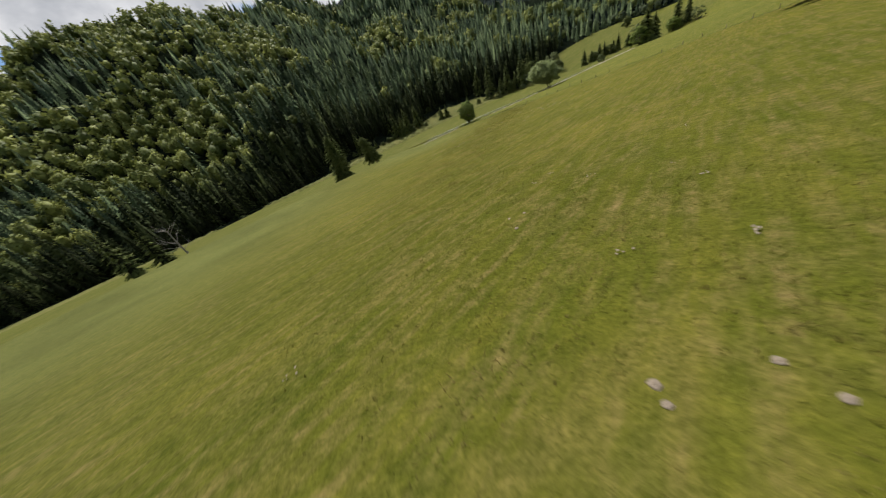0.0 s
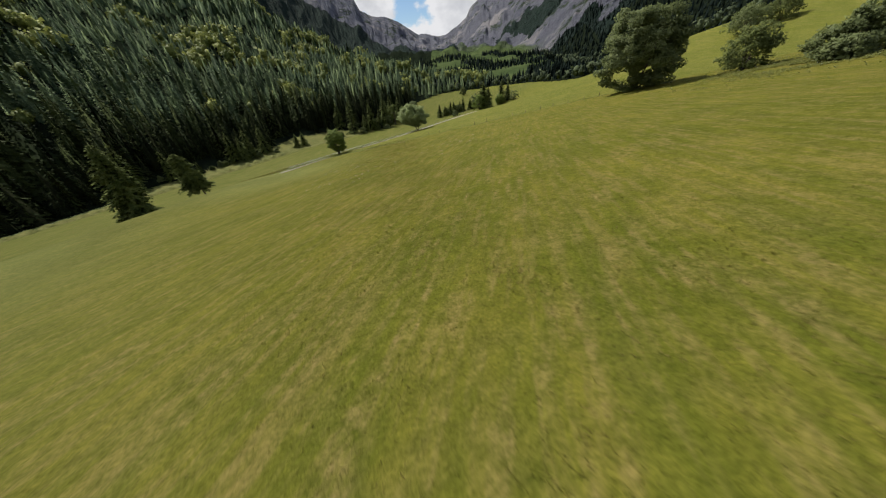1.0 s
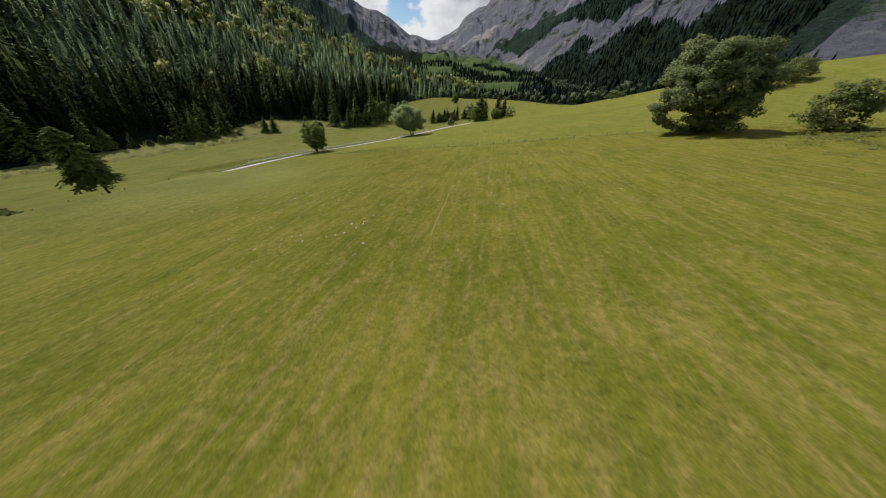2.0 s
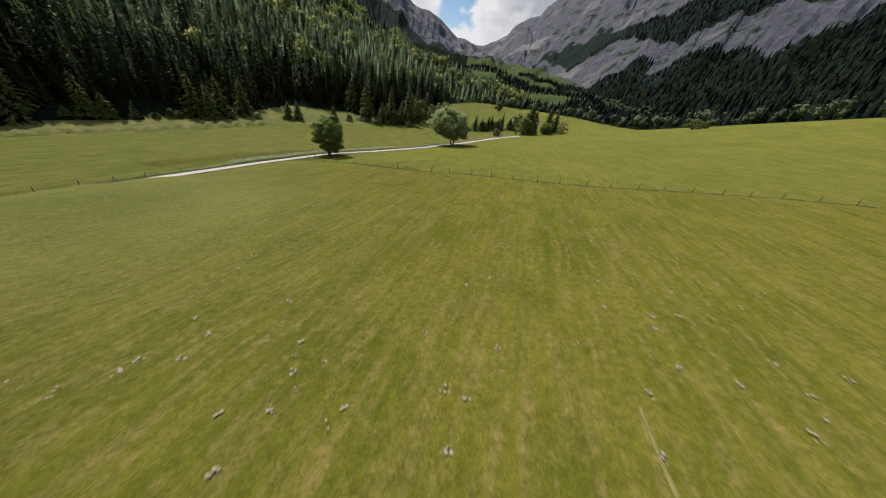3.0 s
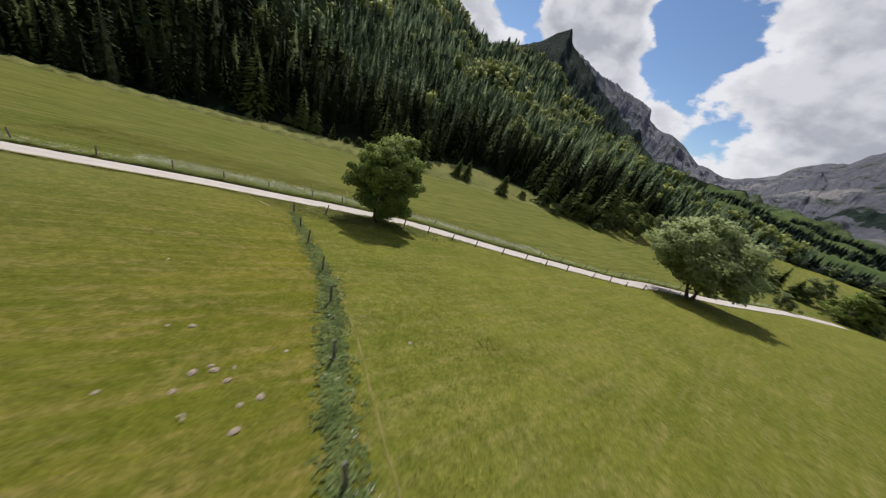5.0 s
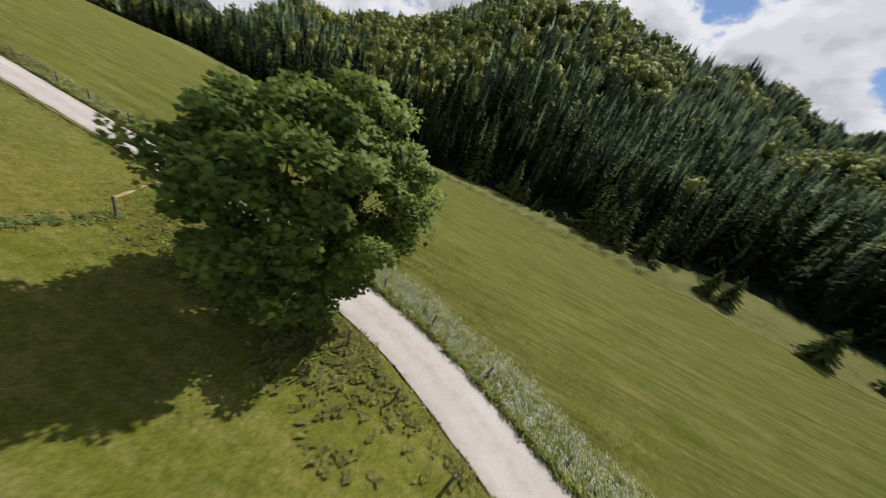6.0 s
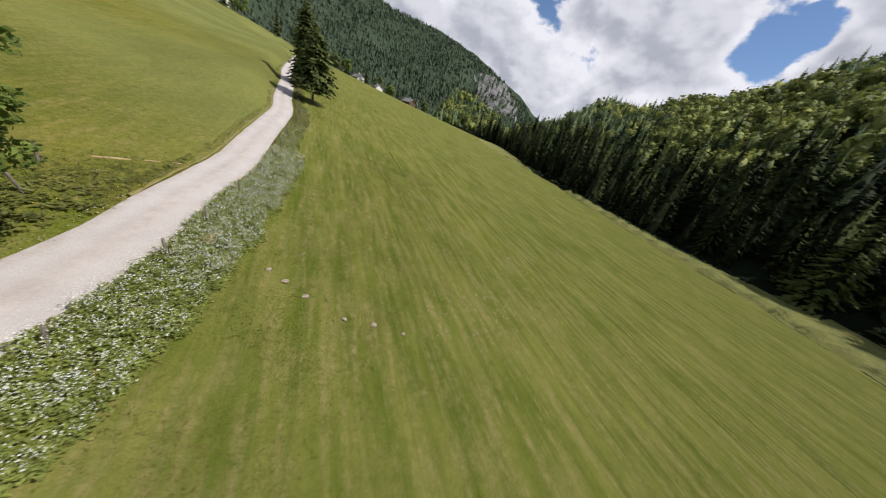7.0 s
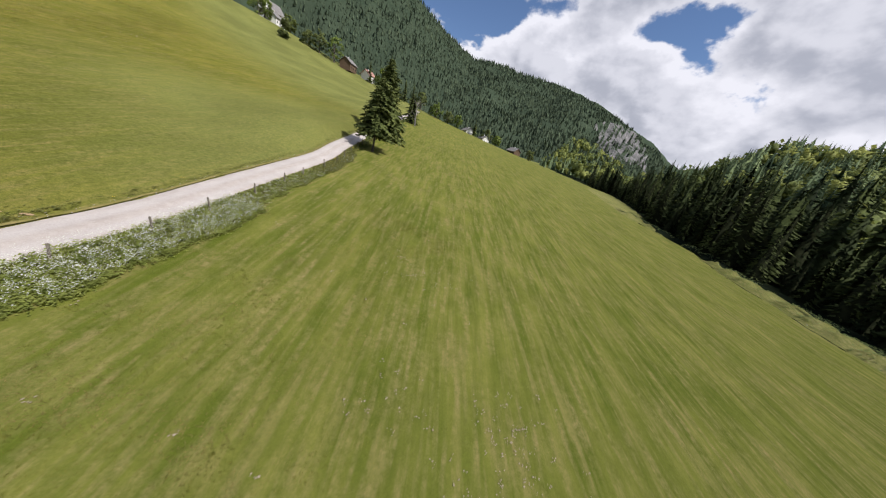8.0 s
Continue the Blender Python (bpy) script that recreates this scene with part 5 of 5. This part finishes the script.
rng = np.random.default_rng(78)
tussocks = np.stack([rng.normal(92, 11, 5200), rng.normal(24, 8, 5200)], 1)
tussocks = tussocks[np.array([noise.noise(Vector((a * 0.15, b * 0.15, 8.0))) for a, b in tussocks]) > -0.05]
herbs("rough_bank", "pale unmown grass round the shrubs above the meadow", tussocks, 0.45, 0.04, 46, wide=0.16, leaf_mat=M_TALLGRASS)


def loose_gravel(count, seed):
    """Small stones thrown to the sides of the track."""
    rng = np.random.default_rng(seed)
    k = rng.integers(20, len(ROAD_P) - 20, count)
    g = rng.choice((-1, 1), count) * rng.normal(1.72, 0.14, count)
    q = ROAD_P[k] + ROAD_N[k] * g[:, None] + ROAD_D[k] * rng.uniform(-0.5, 0.5, count)[:, None]
    c = np.stack([q[:, 0], q[:, 1], land(q[:, 0], q[:, 1]) + 0.005], 1)
    r = rng.uniform(0.015, 0.055, count)[:, None]
    corner = np.array(((1, 0, 0), (0, 1, 0), (-1, 0, 0), (0, -1, 0), (0, 0, 0.7), (0, 0, -0.7)))
    v = (c[:, None] + r[:, None] * corner * rng.uniform(0.6, 1.3, (count, 6, 1))).reshape(-1, 3)
    t = np.array(((0, 1, 4), (1, 2, 4), (2, 3, 4), (3, 0, 4), (1, 0, 5), (2, 1, 5), (3, 2, 5), (0, 3, 5)))
    ob = new("loose_gravel", tri_mesh("loose_gravel", v, (t[None] + np.arange(count)[:, None, None] * 6).reshape(-1, 3), [M_GRAVEL]))
    tagged(ob, "loose pale gravel along both edges of the track", "gravel", kind="stuff")


loose_gravel(4200, 44)
strip = np.array(along_line(CROSS[:-1], 0.012, 7))
strip = strip[np.array([noise.noise(Vector((a * 0.8, b * 0.8, 3.0))) for a, b in strip]) > -0.4]
strip = strip[rng.random(len(strip)) < 0.2 + 0.8 * smooth(115, 123, strip[:, 1]) * (1 - 0.7 * smooth(128, 134, strip[:, 1]))]
strip = strip + rng.normal(0, 1, strip.shape) * (0.14 + 0.14 * smooth(108, 124, strip[:, 1]))[:, None]
herbs("fence_strip", "dark unmown herbs along the pasture fence", strip, 0.14, 0.012, 37, leaf_mat=M_STRIP, wide=0.07)
bank = scatter(rng, 0.95, 112, 190, -76, 36)
depth = bank[2] - table(LIP, 1, bank[3])
thick = np.array([noise.noise(Vector((a * 0.12, b * 0.12, 5.0))) for a, b in zip(bank[0], bank[1])])
sel = (depth > 3.5) & (depth < 20) & (bank[2] < table(WOODS, 1, bank[3]) + table(START, 1, bank[3]) + 8) & (thick > -0.06)
herbs("rough_bank", "pale rough grass and tall herbs on the bank below the forest", np.stack([bank[0][sel], bank[1][sel]], 1), 0.3, 0.03, 38, leaves=6, wide=0.14, leaf_mat=M_STRIP)


def grass_blades(name, label, line, half, count, seed, tall=0.085):
    """Short mown grass: small fans of blades, thinning out to the sides."""
    rng = np.random.default_rng(seed)
    p, d = spline(line, 0.5)
    k = rng.integers(0, len(p), count)
    off = rng.normal(0, half * 0.5, count)
    q = p[k] + np.stack([-d[k][:, 1], d[k][:, 0]], 1) * off[:, None] + rng.uniform(-0.5, 0.5, (count, 2))
    gap = np.abs(road_gap(q[:, 0], q[:, 1]))
    q = q[gap > 1.9]
    n = len(q)
    z = land(q[:, 0], q[:, 1])
    b = np.stack([q[:, 0], q[:, 1], z - 0.01], 1)
    vs, ts, base = [], [], 0
    thick = np.array([0.75 + 0.7 * noise.noise(Vector((u * 0.5, v * 0.5, 6.0))) for u, v in q])
    for j in range(3):
        a = rng.uniform(0, 6.28, n)
        s = np.stack([np.cos(a), np.sin(a), np.zeros(n)], 1) * 0.011
        lean = np.stack([rng.normal(0, 0.55, n), rng.normal(0, 0.55, n), np.ones(n)], 1)
        h = (tall * thick * rng.uniform(0.5, 1.5, n))[:, None]
        o = b + np.stack([rng.normal(0, 0.035, n), rng.normal(0, 0.035, n), np.zeros(n)], 1)
        v = np.stack([o - s, o + s, o + lean * h], 1).reshape(-1, 3)
        vs.append(v)
        ts.append(np.arange(3 * n).reshape(-1, 3) + base)
        base += 3 * n
    ob = new(name, tri_mesh(name, np.concatenate(vs), np.concatenate(ts), [M_BLADE]))
    tagged(ob, label, "grass", kind="stuff")


grass_blades("grass", "short mown yellow-green grass of the upper meadow", ((4, -2), (1, 18), (8, 40), (16, 58), (26, 76), (36, 94), (44, 112), (48, 130)), 11, 66000, 51)
grass_blades("grass", "short mown green grass of the lower meadow", ((60, 158), (48, 160), (36, 158), (24, 157), (12, 152), (0, 146)), 9, 48000, 52)


def pale_heads(name, label, drifts, count, seed, size=1.0):
    """Pale flower heads scattered in loose drifts."""
    rng = np.random.default_rng(seed)
    c = np.array(drifts)
    k = rng.integers(0, len(c), count)
    q = c[k, :2] + rng.normal(0, 1, (count, 2)) * c[k, 2:3]
    q = q[np.abs(road_gap(q[:, 0], q[:, 1])) > 5]
    n = len(q)
    z = land(q[:, 0], q[:, 1])
    vs, ts, base = [], [], 0
    for j in range(5):
        r = rng.uniform(0.018, 0.055, n) * size
        o = np.stack([q[:, 0] + rng.normal(0, 0.09, n), q[:, 1] + rng.normal(0, 0.09, n), z + rng.uniform(0.03, 0.10, n)], 1)
        a0 = rng.uniform(0, 6.28, n)
        ring = [o + np.stack([r * np.cos(a0 + i * 1.2566), r * np.sin(a0 + i * 1.2566), rng.normal(0, 0.01, n)], 1) for i in range(5)]
        v = np.stack([o + (0, 0, 0.015), *ring], 1).reshape(-1, 3)
        m = np.arange(n)[:, None] * 6 + base
        vs.append(v)
        ts.append(np.concatenate([m + (0, 1 + i, 1 + (i + 1) % 5) for i in range(5)]))
        base += 6 * n
    ob = new(name, tri_mesh(name, np.concatenate(vs), np.concatenate(ts), [M_DRYHEAD]))
    tagged(ob, label, "flowers", kind="stuff")


pale_heads("meadow_flowers", "pale flower heads standing in the mown grass", ((4, 8, 4), (6, 16, 5), (9, 62, 5), (14, 68, 4), (20, 74, 4), (24, 70, 5), (32, 92, 6), (44, 108, 2.5), (47, 110, 2), (44.5, 107, 1.6), (46, 106, 1.8), (47.5, 108.5, 1.4), (48, 105, 2), (24, 156, 4), (16, 160, 6), (10, 150, 6), (40, 118, 5), (24, 108, 6)), 110, 61)


pale_heads("meadow_flowers", "small pale tufts left between the mower's swaths", ((15, 161, 1.3), (18.5, 165, 1.2), (22.4, 165, 1.2), (12.4, 165, 1.3), (15.6, 169.5, 1.4), (10, 165, 1.2), (19.5, 167, 1.2), (23, 162.6, 1.2), (10, 168, 1.4), (4, 154.5, 1.5), (6.5, 153, 1.3)), 190, 63, 0.8)
pale_heads("meadow_flowers", "loose pale flower clumps in the upper meadow", ((22, 70, 8), (32, 66, 6), (14, 78, 7), (38, 62, 6)), 60, 62, 1.7)


def stone_mesh(seed):
    rng = np.random.default_rng(seed)
    bm = bmesh.new()
    bmesh.ops.create_icosphere(bm, subdivisions=1, radius=1.0)
    for v in bm.verts:
        v.co *= rng.uniform(0.75, 1.15)
        v.co.z *= 0.5
    me = bpy.data.meshes.new("stone")
    bm.to_mesh(me)
    bm.free()
    me.materials.append(M_STONE)
    return me


STONES = [stone_mesh(k) for k in range(4)]
rng = np.random.default_rng(71)
SCATTERED = ((6.7, 64.3), (7.6, 64.4), (8.2, 64.1), (7.9, 62.5), (10.3, 61.6), (11, 61.4), (4.7, 64), (12.2, 61.7), (13.4, 62.6), (13.1, 62.1), (12.4, 63), (14.9, 63.6), (11.1, 58), (9.6, 61.7), (38.8, 121.8), (39.7, 122.6), (39.5, 123.1), (38.9, 122.9), (37, 124.2), (36.4, 123.9), (40.4, 124.4), (40.9, 122.4), (41, 121.3), (37.4, 121.2), (32.3, 127.7), (38.7, 122.5), (40.6, 122), (39.1, 122.8), (44.7, 127.1))
BY_FENCE = ((32, 110.1), (33.5, 109.7), (47.6, 110.5), (46.1, 109.4), (47.2, 107.9), (50, 107.4), (48, 108.2), (48.5, 110.4), (3.4, 10.1), (4.1, 10.1), (3.2, 8.8), (2.3, 1.6), (2.2, 1.3), (3.8, 1.3), (3.8, 0.7))
for x, y in ((28.2, 158.8), (27.5, 160.1), (26.9, 161.6), (28.1, 153.9), (28.2, 155.1), (28.3, 156.5), *SCATTERED, *BY_FENCE):
    s = float(rng.uniform(0.09, 0.17)) * (1.2 if y > 150 else 0.6 if y < 20 else 0.75)
    ob = new("stone", STONES[rng.integers(0, 4)])
    ob.matrix_basis = pose(x, y, float(land(x, y)) + 0.2 * s, 0, 0, float(rng.uniform(0, 360))) @ Matrix.Diagonal((s * 1.2, s, s, 1))
    tagged(ob, "small pale limestone lying in the short grass", "stone", "stones in the meadow")


def earth_patch(name, x, y, length, width, turn, label, high=0.04):
    """A worn patch of bare soil, slightly raised and ragged at the rim."""
    rng = np.random.default_rng(int(abs(x * 10 + y)))
    n = 26
    vs, ts = [(x, y, float(land(x, y)) + high)], []
    for ring, f in enumerate((0.5, 0.85, 1.0)):
        for k in range(n):
            a = 2 * math.pi * k / n
            w = f * (1 + 0.28 * noise.noise(Vector((math.cos(a) * 1.7, math.sin(a) * 1.7, x))))
            u, v = math.cos(a) * length / 2 * w, math.sin(a) * width / 2 * w
            c, s = math.cos(radians(turn)), math.sin(radians(turn))
            px, py = x + u * c - v * s, y + u * s + v * c
            vs.append((px, py, float(land(px, py)) + high * (1, 0.7, -0.5)[ring] + rng.uniform(0, 0.012)))
    for k in range(n):
        ts.append((0, 1 + k, 1 + (k + 1) % n))
        for r in range(2):
            a, b = 1 + r * n + k, 1 + r * n + (k + 1) % n
            ts += [(a, a + n, b), (b, a + n, b + n)]
    ob = new(name, tri_mesh(name, np.array(vs), np.array(ts), [M_EARTH], None, True))
    tagged(ob, label, "bare earth", kind="structure")


earth_patch("bare_earth", 27.4, 141.1, 1.8, 0.2, 158, "narrow worn strip of bare tan earth above the road")
earth_patch("bare_earth", 25.7, 141.65, 0.8, 0.1, 160, "thin worn strip of bare tan earth above the road", 0.025)
earth_patch("bare_earth", 28.6, 150.6, 0.8, 0.5, 20, "small heap of tan earth in the flowery verge", 0.35)
earth_patch("bare_earth", 24.6, 142.1, 0.5, 0.2, 160, "small scrape of bare tan earth above the road", 0.025)


def trodden_path(points, width, label, material=None, name="path"):
    """A narrow ribbon of trodden dry grass or painted bank shade lying on the meadow."""
    p, d = spline(points, 0.3)
    n = np.stack([-d[:, 1], d[:, 0]], 1)
    vs = []
    for k in range(len(p)):
        w = width * (0.75 + 0.5 * noise.noise(Vector((k * 0.35, 1.0, 2.0))))
        shift = 0.06 * noise.noise(Vector((k * 0.21, 5.0, 2.0)))
        for a, up in ((-1, -0.02), (-0.5, 0.02), (0.5, 0.02), (1, -0.02)):
            x, y = p[k] + n[k] * (a * w / 2 + shift)
            vs.append((x, y, float(land(x, y)) + up + 0.012))
    ts = []
    for k in range(len(p) - 1):
        for j in range(3):
            a = 4 * k + j
            ts += [(a, a + 1, a + 4), (a + 1, a + 5, a + 4)]
    ob = new(name, tri_mesh(name, np.array(vs), np.array(ts)[:, ::-1], [material or M_DRYPATH], None, True))
    tagged(ob, label, name, kind="structure")


trodden_path(((15.2, 55.0), (17.3, 56.9), (19.4, 58.8), (21.6, 60.6), (23.6, 62.5), (25.8, 64.3), (28.6, 66.8)), 0.22, "thin worn tan wheel line in the mown meadow")
trodden_path(((38.3, 132.2), (40.0, 129.8), (41.1, 128.3), (42.0, 126.9), (42.9, 125.5), (44.6, 122.6), (46.0, 120.3), (47.6, 117.8)), 0.12, "narrow trodden tan path beside the pasture fence")

edge = [tuple(ROAD_P[k] - ROAD_N[k] * 1.62) for k in range(0, len(ROAD_P), 4) if -8 < ROAD_P[k][0] < 30]
trodden_path(edge, 0.3, "dry tan grass along the upper edge of the gravel road")

# A dark ribbon stands for the undercut bank's shade at the field's rim
rim = [(a, float(table(LIP, 1, a)) + math.sin(a * 0.9) + 0.35 * math.sin(a * 2.3) + 0.6) for a in np.arange(-70.0, 34.1, 1.0)]
trodden_path([(CX + r * math.sin(radians(a)), CY + r * math.cos(radians(a))) for a, r in rim], 0.8, "narrow dark strip painted as the bank's shade along the mown field", M_BANK_SHADE, "ditch")


# ---- village ----
def box(x0, x1, y0, y1, z0, z1):
    v = np.array([(x, y, z) for z in (z0, z1) for y in (y0, y1) for x in (x0, x1)], float)
    t = np.array([(0, 2, 1), (1, 2, 3), (4, 5, 6), (5, 7, 6), (0, 1, 4), (1, 5, 4), (2, 6, 3), (3, 6, 7), (0, 4, 2), (2, 4, 6), (1, 3, 5), (3, 7, 5)])
    return v, t


def house(x, y, length, depth, wall_h, roof_h, turn, walls, roofing, label, name="house"):
    root = thing(name, x, y, float(land(x, y)) - 0.8, label, "house", "village houses", turn)
    l, d = length / 2, depth / 2
    h = wall_h + 0.8
    v, t = box(-l, l, -d, d, 0, h)
    gv = np.array([(-l, -d, h), (-l, d, h), (-l, 0, h + roof_h), (l, -d, h), (l, d, h), (l, 0, h + roof_h)])
    part("wall", tri_mesh("wall", *joined([(v, t), (gv, np.array([(0, 2, 1), (3, 4, 5)]))]), [walls]), root)
    for s in (-1, 1):
        e, o = 0.7, 0.25
        rv = np.array([(a * (l + e), s * (d + e), h - roof_h * e / d + b) for a in (-1, 1) for b in (0.02, o)] + [(a * (l + e), 0, h + roof_h + b) for a in (-1, 1) for b in (0.02, o)])
        rt = np.array([(1, 3, 5), (3, 7, 5), (0, 4, 2), (2, 4, 6), (0, 2, 1), (2, 3, 1), (0, 1, 4), (1, 5, 4), (2, 6, 3), (3, 6, 7)])
        part("roof", tri_mesh("roof", rv, rt, [roofing]), root)
    for s in (-1, 1):
        for k in range(int(length // 3)):
            cx = -l + (k + 0.5) * length / (length // 3)
            for level in range(max(1, int(wall_h // 2.7))):
                z0 = 1.7 + 2.7 * level
                v, t = box(cx - 0.45, cx + 0.45, s * d - 0.04, s * d + 0.04, z0, z0 + 1.2)
                part("window", tri_mesh("window", v, t, [M_PANE]), root)
    v, t = box(0.2, 0.75, -0.3, 0.3, h + roof_h * 0.7, h + roof_h + 0.9)
    part("chimney", tri_mesh("chimney", v, t, [M_PLASTER]), root)


house(-106, -50, 11, 8, 4.5, 3.2, 35, M_TIMBER, M_ROOF, "timber farmhouse with a grey gable roof beside trees")
house(-119.5, -44, 8, 7, 4.0, 3.0, 20, M_PLASTER, M_REDROOF, "small house with a faded red roof among trees")
house(-182, 13, 11, 7, 2.2, 2.2, 60, M_PLASTER, M_ROOF, "white plastered chalet with a grey roof below the forest")
house(-190, 25, 9, 6, 1.9, 2.0, 62, M_PLASTER, M_ROOF, "low white house with a grey roof below the forest")
house(-205, 48, 9, 7, 2.6, 2.4, 70, M_TIMBER, M_ROOF, "brown timber house with a grey roof at the wood's edge")
house(-77, -106, 10, 8, 4.6, 3.4, 40, M_PLASTER, M_ROOF, "white village house with a grey roof beside the church")


def church(x, y, turn):
    root = thing("church", x, y, float(land(x, y)) - 1, "white plastered church with a steep grey roof and tower", "church", "", turn)
    v, t = box(-9, 5, -4.5, 4.5, 0, 9)
    gv = np.array([(-9, -4.5, 9), (-9, 4.5, 9), (-9, 0, 15), (5, -4.5, 9), (5, 4.5, 9), (5, 0, 15)])
    part("wall", tri_mesh("wall", *joined([(v, t), (gv, np.array([(0, 2, 1), (3, 4, 5)]))]), [M_PLASTER]), root)
    for s in (-1, 1):
        rv = np.array([(a, s * 5.2, 8.1 + b) for a in (-9.5, 5.0) for b in (0, 0.3)] + [(a, 0, 15.05 + b) for a in (-9.5, 5.0) for b in (0, 0.3)])
        rt = np.array([(1, 3, 5), (3, 7, 5), (0, 4, 2), (2, 4, 6), (0, 2, 1), (2, 3, 1), (0, 1, 4), (1, 5, 4), (2, 6, 3), (3, 6, 7)])
        part("roof", tri_mesh("roof", rv, rt, [M_ROOF]), root)
        for k in range(3):
            v, t = box(-7 + 4 * k, -6 + 4 * k, s * 4.5 - 0.05, s * 4.5 + 0.05, 3.5, 7.0)
            part("window", tri_mesh("window", v, t, [M_PANE]), root)
    v, t = box(5.02, 9.5, -2.3, 2.3, 0, 18)
    tower = part("tower", tri_mesh("tower", v, t, [M_PLASTER]), root)
    sv = np.array([(4.7, -2.6, 18), (9.8, -2.6, 18), (9.8, 2.6, 18), (4.7, 2.6, 18), (7.25, 0, 28)])
    part("spire", tri_mesh("spire", sv, np.array([(0, 1, 4), (1, 2, 4), (2, 3, 4), (3, 0, 4), (0, 2, 1), (0, 3, 2)]), [M_ROOF]), tower)


church(-80, -121, 30)
